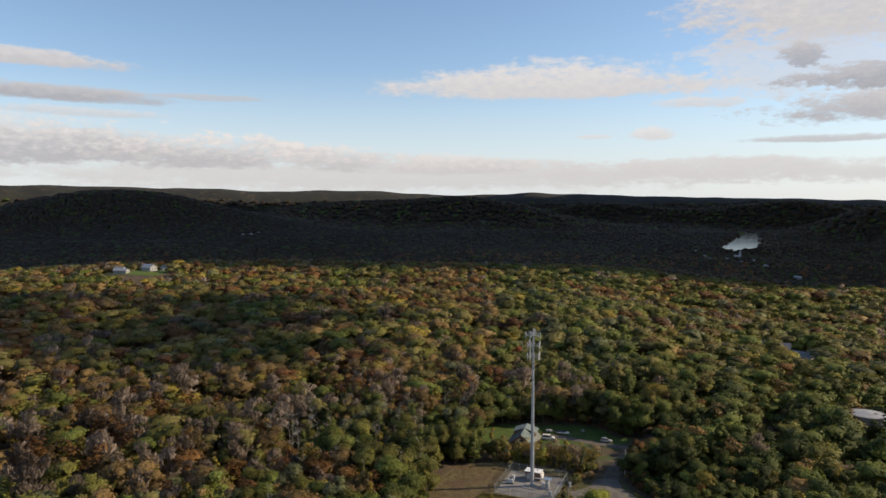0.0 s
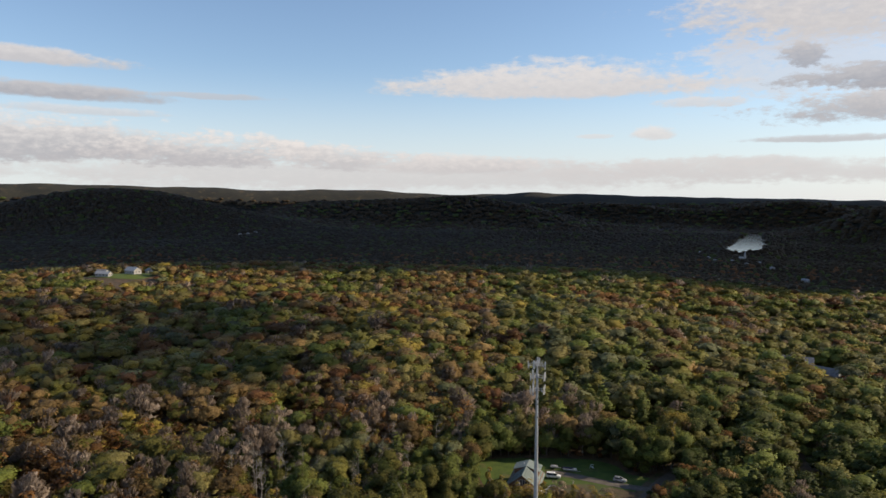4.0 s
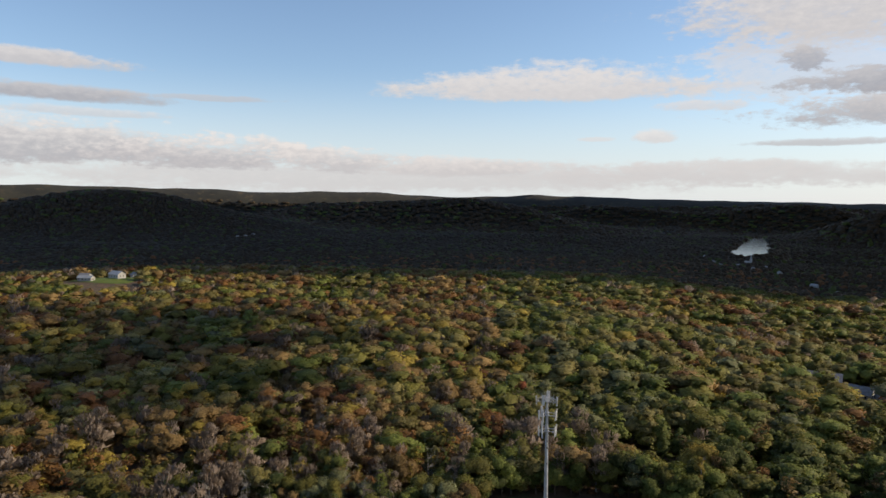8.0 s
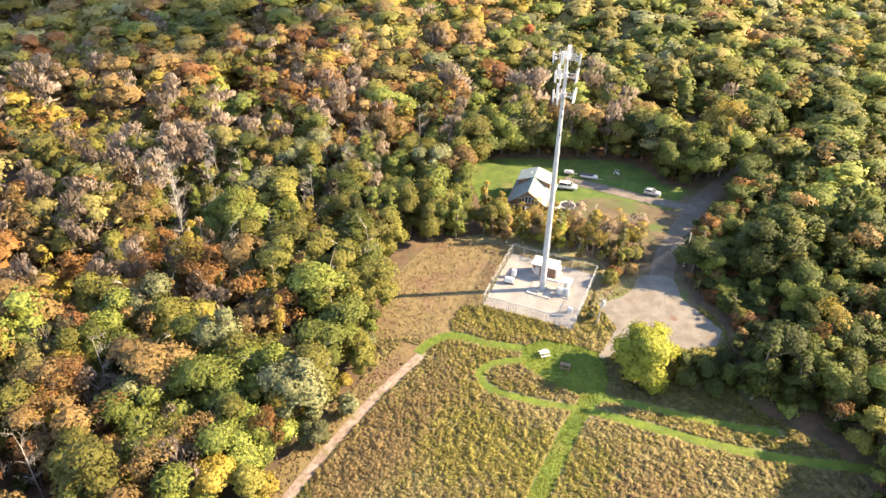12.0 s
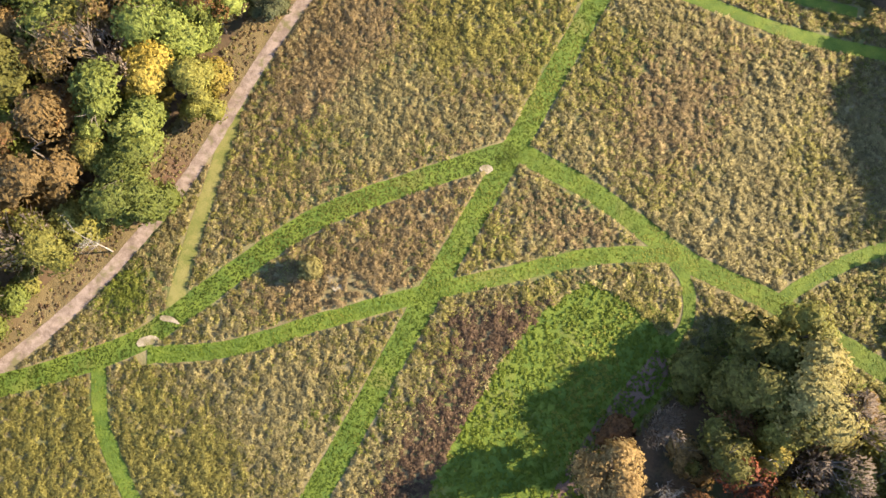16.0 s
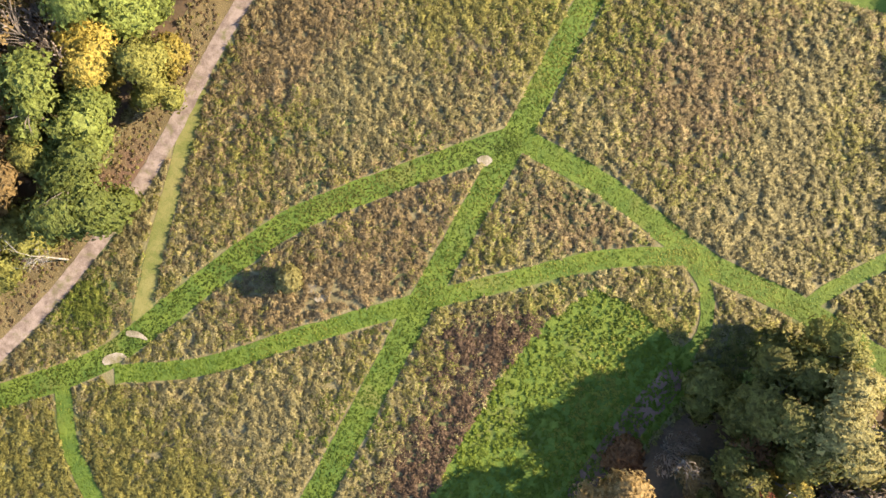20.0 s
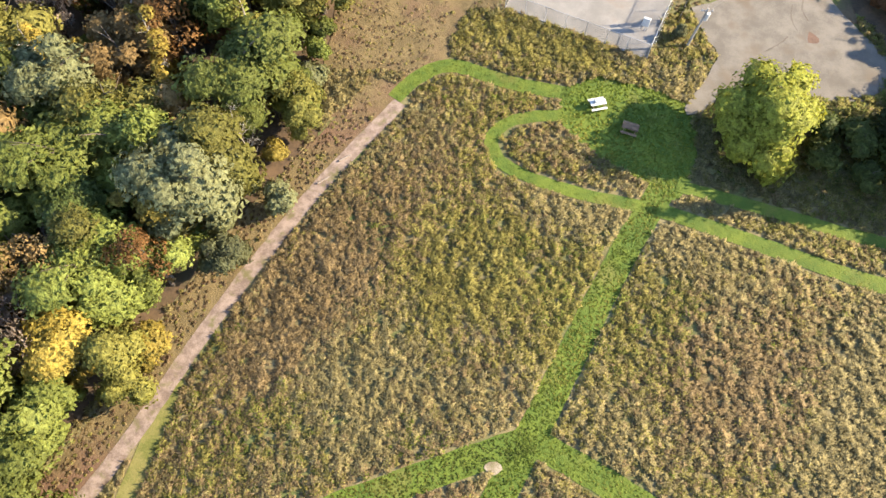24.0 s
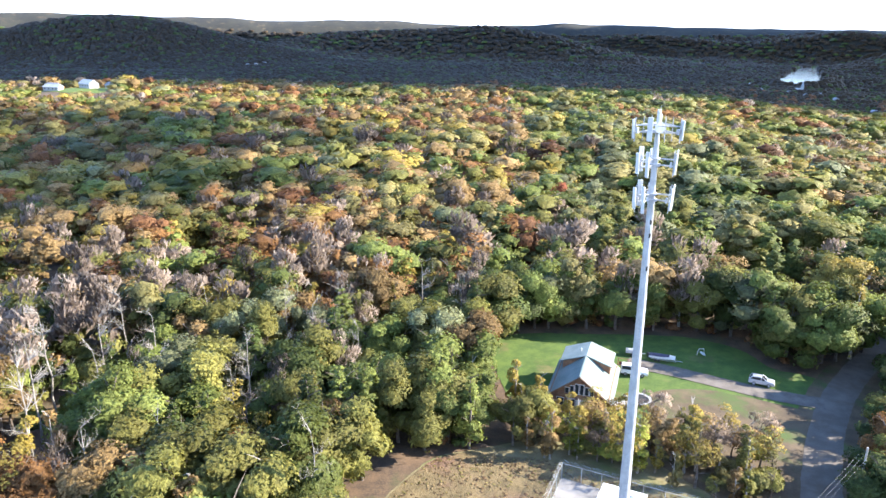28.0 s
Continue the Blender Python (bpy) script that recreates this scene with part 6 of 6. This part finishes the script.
# ---- vehicles ----
def car(m, paint, label, long=4.6, wide=1.8, tall=1.65, pickup=False):
    """A parked car: body with bonnet and cabin, glass, wheels, lights."""
    root = thing("car" if not pickup else "van", m, label, "car" if not pickup else "van")
    h = long / 2
    low = [(-h, 0.35), (h, 0.35), (h, 0.75), (h - 0.15, 0.95), (h - 1.15, 1.02), (-h + 0.1, 1.05), (-h, 0.8)]
    cab = [(h - 1.2, 1.0), (h - 1.95, tall), (-h + 0.45, tall), (-h + 0.08, 1.03)]
    if pickup:
        low = [(-h, 0.4), (h, 0.4), (h, 0.9), (h - 0.1, 1.05), (h - 1.1, 1.12), (-h + 0.05, 1.15), (-h, 0.9)]
        cab = [(h - 1.1, 1.1), (h - 1.7, tall), (-h + 0.12, tall), (-h + 0.03, 1.12)]
    turn = Matrix.Rotation(radians(-90), 4, "Z")

    def body(profile, width, taper=0.0):
        bm = prism(profile, -width / 2, width / 2)
        top_z = max(z for _, z in profile)
        for v in bm.verts:
            if taper and v.co.z > top_z - 0.2:
                v.co.y *= 1 - taper
        bmesh.ops.bevel(bm, geom=bm.edges[:], offset=0.06, segments=2, affect="EDGES")
        return bm

    part("body", body(low, wide), paint, root)
    part("cabin", body(cab, wide * 0.92, 0.12), GLASS, root, "dark windows")
    roof_profile = [(cab[1][0] - 0.02, tall - 0.05), (cab[2][0] + 0.02, tall - 0.05), (cab[2][0] + 0.06, tall + 0.04), (cab[1][0] - 0.1, tall + 0.04)]
    part("roof", body(roof_profile, wide * 0.82), paint, root)
    for x in (h - 0.85, -h + 0.85):
        for s in (-1, 1):
            wheel = part("wheel", rod(bmesh.new(), (x, s * (wide / 2 - 0.2), 0.33), (x, s * (wide / 2 + 0.01), 0.33), 0.33, None, 16), BLACK, root, "black tyre")
            part("rim", rod(bmesh.new(), (x, s * (wide / 2 - 0.02), 0.33), (x, s * (wide / 2 + 0.03), 0.33), 0.2, None, 12), PALE_GREY, wheel, "alloy rim")
    for s in (-1, 1):
        part("headlight", boxes(((0.12, 0.35, 0.16), (h - 0.04, s * wide * 0.34, 0.78), 0.03)), TRIM, root)
        part("tail_light", boxes(((0.1, 0.25, 0.25), (-h + 0.03, s * wide * 0.38, 0.85), 0.03)), RED_PLASTIC, root)
        part("pillar", rod(bmesh.new(), (cab[0][0], s * wide * 0.45, 1.02), (cab[1][0], s * wide * 0.40, tall), 0.05, None, 5), paint, root)
        part("pillar", rod(bmesh.new(), (cab[3][0] + 0.05, s * wide * 0.45, 1.02), (cab[2][0], s * wide * 0.40, tall), 0.09, None, 5), paint, root)
        part("pillar", rod(bmesh.new(), (-0.1, s * wide * 0.46, 1.02), (-0.1, s * wide * 0.405, tall), 0.06, None, 5), paint, root)
    for s in (-1, 1):
        part("bumper", boxes(((0.16, wide * 0.94, 0.26), (s * (h - 0.02), 0, 0.48), 0.04)), PALE_GREY, root)
    return root


RED_PLASTIC = material("red_lamp", (0.25, 0.02, 0.015), (0.35, 0.03, 0.02), 2.0, 0.3)
SILVER_PAINT = material("silver_paint", (0.50, 0.51, 0.53), (0.58, 0.59, 0.61), 0.6, 0.28, 0.5)
WHITE_PAINT = material("white_paint", (0.72, 0.72, 0.71), (0.80, 0.80, 0.79), 0.6, 0.3)
NAVY = material("navy_cover", (0.012, 0.017, 0.055), (0.03, 0.04, 0.10), 1.2, 0.6)


def on_land(x, y, turn, lift=0.16):
    return pose(x, y, land(x, y) + lift, 0, 0, turn)


car(on_land(34.2, 43.6, -24), SILVER_PAINT, "silver hatchback parked beside the gravel driveway", 4.1, 1.7, 1.55)
car(on_land(12.6, 46.6, -14), WHITE_PAINT, "white long van parked by the log house", 4.7, 1.8, 1.85, True)

boat = thing("motor_boat", on_land(19.2, 52.6, -20) @ Matrix.Scale(0.78, 4), "white motor boat with a navy cover on a trailer", "boat")
bm = bmesh.new()
sections = [(-3.0, 0.95, 0.75), (-1.5, 1.05, 0.8), (0.5, 1.0, 0.85), (2.0, 0.65, 0.95), (3.1, 0.05, 1.1)]
ringset = []
for x, half, top_z in sections:
    ringset.append([bm.verts.new((x, y, z)) for y, z in ((-half, top_z + 0.5), (-half * 0.85, 0.75), (0, 0.55), (half * 0.85, 0.75), (half, top_z + 0.5))])
for a, b in zip(ringset, ringset[1:]):
    for i in range(4):
        bm.faces.new((a[i], a[i + 1], b[i + 1], b[i]))
bm.faces.new(ringset[0])
bmesh.ops.recalc_face_normals(bm, faces=bm.faces[:])
bmesh.ops.solidify(bm, geom=bm.faces[:], thickness=0.05)
part("hull", bm, WHITE_PAINT, boat, "white hull")
bm = bmesh.new()
ridge = []
for x, half, z in ((-3.0, 0.93, 1.28), (-1.2, 1.02, 1.34), (0.6, 0.97, 1.38), (1.7, 0.7, 1.45)):
    ridge.append([bm.verts.new(v) for v in ((x, -half, z), (x, 0, z + 0.42), (x, half, z))])
for a, b in zip(ridge, ridge[1:]):
    bm.faces.new((a[0], a[1], b[1], b[0])), bm.faces.new((a[1], a[2], b[2], b[1]))
bmesh.ops.solidify(bm, geom=bm.faces[:], thickness=0.03)
part("cover", bm, NAVY, boat, "navy canvas cover")
part("outboard_motor", boxes(((0.45, 0.4, 0.7), (-3.3, 0, 1.35), 0.08), ((0.2, 0.16, 0.8), (-3.3, 0, 0.7), 0.03)), BLACK, boat)
part("trailer_frame", boxes(((6.0, 0.12, 0.12), (0.4, -0.6, 0.48)), ((6.0, 0.12, 0.12), (0.4, 0.6, 0.48)), ((0.12, 2.0, 0.12), (-1.0, 0, 0.45)), ((1.6, 0.12, 0.12), (4.0, 0, 0.48))), STEEL, boat)
for x in (-1.4, -0.6):
    for s in (-1, 1):
        part("wheel", rod(bmesh.new(), (x, s * 0.95, 0.3), (x, s * 1.15, 0.3), 0.3, None, 14), BLACK, boat)

trailer = thing("utility_trailer", on_land(14.2, 55.0, -15), "small grey trailer loaded with gear beside the lawn", "trailer")
part("bed", boxes(((2.4, 1.4, 0.12), (0, 0, 0.6), 0.02), ((2.4, 0.06, 0.4), (0, 0.7, 0.8)), ((2.4, 0.06, 0.4), (0, -0.7, 0.8)), ((0.06, 1.4, 0.4), (-1.2, 0, 0.8))), PALE_GREY, trailer)
part("load", boxes(((0.9, 0.8, 0.6), (0.2, 0, 0.95), 0.12), ((0.6, 0.5, 0.5), (-0.6, 0.1, 0.9), 0.1)), WHITE, trailer)
for s in (-1, 1):
    part("wheel", rod(bmesh.new(), (0, s * 0.75, 0.3), (0, s * 0.93, 0.3), 0.3, None, 14), BLACK, trailer)
part("drawbar", boxes(((1.3, 0.1, 0.1), (1.8, 0, 0.5))), PALE_GREY, trailer)

trampoline = thing("trampoline", on_land(10.9, 36.2, 0, 0.05), "round trampoline with a pale rim and dark mat", "trampoline")
bm = bmesh.new()
bmesh.ops.create_circle(bm, cap_ends=True, radius=1.72, segments=32, matrix=Matrix.Translation((0, 0, 0.86)))
part("jumping_mat", bm, BLACK, trampoline, "dark jumping mat")
bm = bmesh.new()
for i in range(32):
    a0, a1 = i * math.pi / 16, (i + 1) * math.pi / 16
    vs = [bm.verts.new((r * math.cos(a), r * math.sin(a), z)) for a in (a0, a1) for r, z in ((1.74, 0.88), (2.08, 0.92))]
    bm.faces.new((vs[0], vs[1], vs[3], vs[2]))
bmesh.ops.remove_doubles(bm, verts=bm.verts[:], dist=0.001)
bmesh.ops.solidify(bm, geom=bm.faces[:], thickness=0.05)
part("rim_pad", bm, PALE_GREY, trampoline, "pale blue-grey safety pad")
for i in range(8):
    a = i * math.pi / 4
    part("leg", rod(bmesh.new(), (2.0 * math.cos(a), 2.0 * math.sin(a), 0), (2.0 * math.cos(a), 2.0 * math.sin(a), 0.9), 0.03, None, 5), STEEL, trampoline)

WOOD_RED = material("red_stained_wood", (0.16, 0.05, 0.035), (0.24, 0.08, 0.05), 2.0, 0.8)
SHED_TAN = material("tan_tarpaulin", (0.5, 0.47, 0.42), (0.6, 0.57, 0.52), 1.5, 0.7)
swing = thing("garden_swing", on_land(11.2, 49.3, -20), "red wooden garden swing seat beside the house", "swing")
part("seat", boxes(((1.5, 0.5, 0.08), (0, 0, 0.5), 0.02), ((1.5, 0.08, 0.5), (0, 0.28, 0.78), 0.02)), WOOD_RED, swing)
for s in (-1, 1):
    part("side_frame", rod(rod(bmesh.new(), (s * 0.95, -0.6, 0), (s * 0.95, 0, 1.8), 0.05, None, 6), (s * 0.95, 0.6, 0), (s * 0.95, 0, 1.8), 0.05, None, 6), WOOD_RED, swing)
part("top_beam", rod(bmesh.new(), (-1.05, 0, 1.8), (1.05, 0, 1.8), 0.05, None, 6), WOOD_RED, swing)
stack = thing("tarped_stack", on_land(7.6, 34.4, 20, 0.05), "pile of firewood half under a pale tarpaulin", "woodpile")
part("tarpaulin", boxes(((2.6, 1.3, 0.1), (0, 0, 0.95), 0.03), ((2.6, 0.06, 0.6), (0, -0.66, 0.65), 0.02)), SHED_TAN, stack)
for i in range(9):
    for k in range(3):
        part("log", rod(bmesh.new(), (-1.1 + i * 0.27, -0.55, 0.14 + k * 0.27), (-1.1 + i * 0.27, 0.55, 0.14 + k * 0.27), 0.13, None, 7), LOGS, stack)
grill = thing("yard_toys", on_land(27.5, 55.6, 10, 0.06), "pale play equipment on the lawn", "playset")
part("frame", rod(rod(rod(bmesh.new(), (-0.8, 0, 0), (-0.5, 0, 1.3), 0.05, None, 6), (0.8, 0, 0), (0.5, 0, 1.3), 0.05, None, 6), (-0.5, 0, 1.3), (0.5, 0, 1.3), 0.05, None, 6), TRIM, grill)
part("slide", boxes(((0.5, 1.6, 0.1), (0, -0.6, 0.6), 0.03)), WHITE, grill)


def picnic_table(m, top_mat, label, cloth=False):
    root = thing("picnic_table", m, label, "table", "picnic tables")
    for i in range(5):
        part("top_plank", boxes(((1.85, 0.14, 0.045), (0, -0.31 + i * 0.155, 0.75), 0.006)), top_mat, root)
    for s in (-1, 1):
        for k in range(2):
            part("bench_plank", boxes(((1.85, 0.13, 0.045), (0, s * (0.66 + k * 0.145), 0.45), 0.006)), top_mat, root)
        for x in (-0.65, 0.65):
            part("leg", rod(bmesh.new(), (x, s * 0.62, 0), (x, s * 0.22, 0.72), 0.05, None, 4), PLANK, root)
    for x in (-0.65, 0.65):
        part("crossbar", boxes(((0.05, 1.6, 0.1), (x, 0, 0.4))), PLANK, root)
    if cloth:
        part("shade_box", boxes(((0.9, 0.5, 0.4), (0, 0.1, 0.98), 0.04)), WHITE, root)
    return root


picnic_table(on_land(-2.1, -20.2, 14, 0.1), WHITE, "white-topped picnic table on the mown lawn", True)
picnic_table(on_land(1.3, -23.4, -20, 0.1), PLANK, "weathered brown picnic table on the mown lawn")
# Timber sleepers laid across the trail, and a pale box at the car park's rim.
SLEEPER = material("grey_timber", (0.17, 0.135, 0.11), (0.25, 0.205, 0.17), 2.0, 0.9)
for x, y, a in ((-30.3, -27.9, 35), (-32.4, -30.7, 35)):
    ob = part("timber_step", boxes(((1.5, 0.18, 0.16), (0, 0, 0.08), 0.02)), SLEEPER)
    ob.matrix_world = on_land(x, y, a, 0.06)
    tagged(ob, "grey timber water bar laid across the earth trail", "timber", "trail timbers")
block = part("boulder", boxes(((1.4, 0.8, 0.5), (0, 0, 0.2), 0.12)), CONCRETE)
block.matrix_world = on_land(20.6, -17.2, -10, 0.1)
tagged(block, "pale concrete block at the rim of the gravel", "block")

# ---- river and far houses ----
WATER = bpy.data.materials.new("river_water")
WATER.use_nodes = True
k = Nodes(WATER.node_tree)
bsdf = k.put("BsdfPrincipled")
bsdf.inputs["Base Color"].default_value, bsdf.inputs["Roughness"].default_value = (0.03, 0.04, 0.045, 1), 0.12
b = k.put("Bump")
b.inputs["Strength"].default_value = 0.15
k.links.new(k.noise(k.put("NewGeometry").outputs["Position"], 0.2, 3.0), b.inputs["Height"])
k.links.new(b.outputs[0], bsdf.inputs["Normal"])
k.links.new(bsdf.outputs[0], k.put("OutputMaterial").inputs[0])


def pool_of_river(spots):
    bm, rows = bmesh.new(), []
    for az, r, half in spots:
        x, y = by_sight(az, r)
        side = Vector((math.cos(radians(az)), -math.sin(radians(az)), 0))
        rows.append([bm.verts.new(Vector((x, y, -46.5)) + side * half * s) for s in (-1, 0, 1)])
    for p, q in zip(rows, rows[1:]):
        for i in range(2):
            bm.faces.new((p[i], p[i + 1], q[i + 1], q[i]))
    bmesh.ops.recalc_face_normals(bm, faces=bm.faces[:])
    if bm.faces[:][0].normal.z < 0:
        bmesh.ops.reverse_faces(bm, faces=bm.faces[:])
    return tagged(part("river", bm, WATER), "calm river reach shining between the woods", "river", kind="structure")


pool_of_river([(24.0, 2030, 40), (24.1, 2130, 75), (24.4, 2370, 82), (24.6, 2620, 70), (24.7, 2880, 58), (24.8, 3180, 40)])
pool_of_river([(19.0, 3380, 26), (18.6, 3530, 32), (18.0, 3680, 30), (17.4, 3830, 24)])
FAR_WHITE = material("white_clapboard", (0.312, 0.306, 0.294), (0.372, 0.366, 0.354), 0.4, 0.7)
FAR_ROOF = material("grey_shingles", (0.14, 0.14, 0.15), (0.22, 0.22, 0.23), 0.8, 0.85)
PALE_ROOF = material("pale_shingles", (0.340, 0.350, 0.370), (0.264, 0.270, 0.282), 0.5, 0.7)


def far_house(x, y, turn, long, wide, eave, roof_mat, label):
    root = thing("house", pose(x, y, land(x, y) + 0.1, 0, 0, turn), label, "house", "far houses")
    half, ridge = wide / 2, eave + wide * 0.34
    part("wall", prism([(-half, -1.5), (half, -1.5), (half, eave), (0, ridge), (-half, eave)], -long / 2, long / 2), FAR_WHITE, root)
    for s in (-1, 1):
        drop = 0.34 * 2 * (half + 0.5)
        part("roof", prism([(0, ridge + 0.2), (s * (half + 0.5), ridge + 0.2 - drop), (s * (half + 0.5), ridge - drop), (0, ridge)], -long / 2 - 0.5, long / 2 + 0.5), roof_mat, root)
    for i in range(max(2, int(long / 3.5))):
        y0 = -long / 2 + (i + 0.5) * long / max(2, int(long / 3.5))
        for s in (-1, 1):
            part("window", boxes(((0.1, 1.0, 1.3), (s * (half + 0.02), y0, eave * 0.55))), GLASS, root)
    for s in (-1, 1):
        part("window", boxes(((1.1, 0.1, 1.3), (s * half * 0.4, -long / 2 - 0.02, eave * 0.55))), GLASS, root)
    return root


far_house(-348, 548, 60, 15, 9, 4.0, PALE_ROOF, "white farmhouse with a pale roof in a clearing")
far_house(-338, 566, 40, 9, 7, 3.5, FAR_ROOF, "small white barn beside the farmhouse")
far_house(-384, 556, 80, 11, 8, 3.4, FAR_ROOF, "low white outbuilding in the clearing")
far_house(-372, 534, 75, 16, 6, 3.0, PALE_ROOF, "long low white shed in the clearing")
far_house(189, 197, 40, 13, 9, 3.0, FAR_ROOF, "white bungalow with a dark shingle roof among trees")
far_house(190, 231, 60, 17, 10, 3.2, FAR_ROOF, "white bungalow with a dark grey roof among trees")
sheet("farm_lawn", [(-372, 570), (-395, 560), (-392, 540), (-360, 522), (-330, 522), (-325, 545), (-335, 568)], GRASS, 0.2, "green lawn round the white farmhouse", "lawn")
sheet("side_street", [(176, 190), (196, 182), (208, 212), (206, 245), (190, 246), (196, 215)], GRAVEL, 0.2, "pale street between bungalows", "street")
rng = random.Random(31)
for az, r in VILLAGE:
    x, y = by_sight(az, r)
    ob = far_house(x, y, rng.uniform(0, 180), rng.uniform(9, 15), rng.uniform(7, 9), 7.0, rng.choice([PALE_ROOF, FAR_ROOF]), "tall white valley house half hidden by trees")
church = thing("church", pose(*by_sight(24.0, 1880), land(*by_sight(24.0, 1880)), 0, 0, 20), "white church with a pointed steeple by the river", "church")
part("nave", prism([(-5, -1), (5, -1), (5, 11), (0, 16), (-5, 11)], -9, 9), FAR_WHITE, church)
part("tower", boxes(((4.5, 4.5, 20), (0, -10, 10), 0.1)), FAR_WHITE, church)
part("spire", rod(bmesh.new(), (0, -10, 20), (0, -10, 32), 2.6, 0.1, 8), PALE_ROOF, church)
tank = thing("water_tank", pose(139, 52, land(139, 52)), "round pale concrete water tank among the trees", "water tank")
part("shell", rod(bmesh.new(), (0, 0, -0.5), (0, 0, 8.5), 6.8, 6.8, 40), CONCRETE, tank)
part("roof", rod(bmesh.new(), (0, 0, 8.4), (0, 0, 9.3), 7.0, 0.6, 40), PALE_ROOF, tank)
part("rim", rod(bmesh.new(), (0, 0, 8.2), (0, 0, 8.5), 7.05, 7.05, 40), CONCRETE, tank)
part("hatch", boxes(((1, 1, 0.6), (2, -2, 9.0), 0.05)), STEEL, tank)
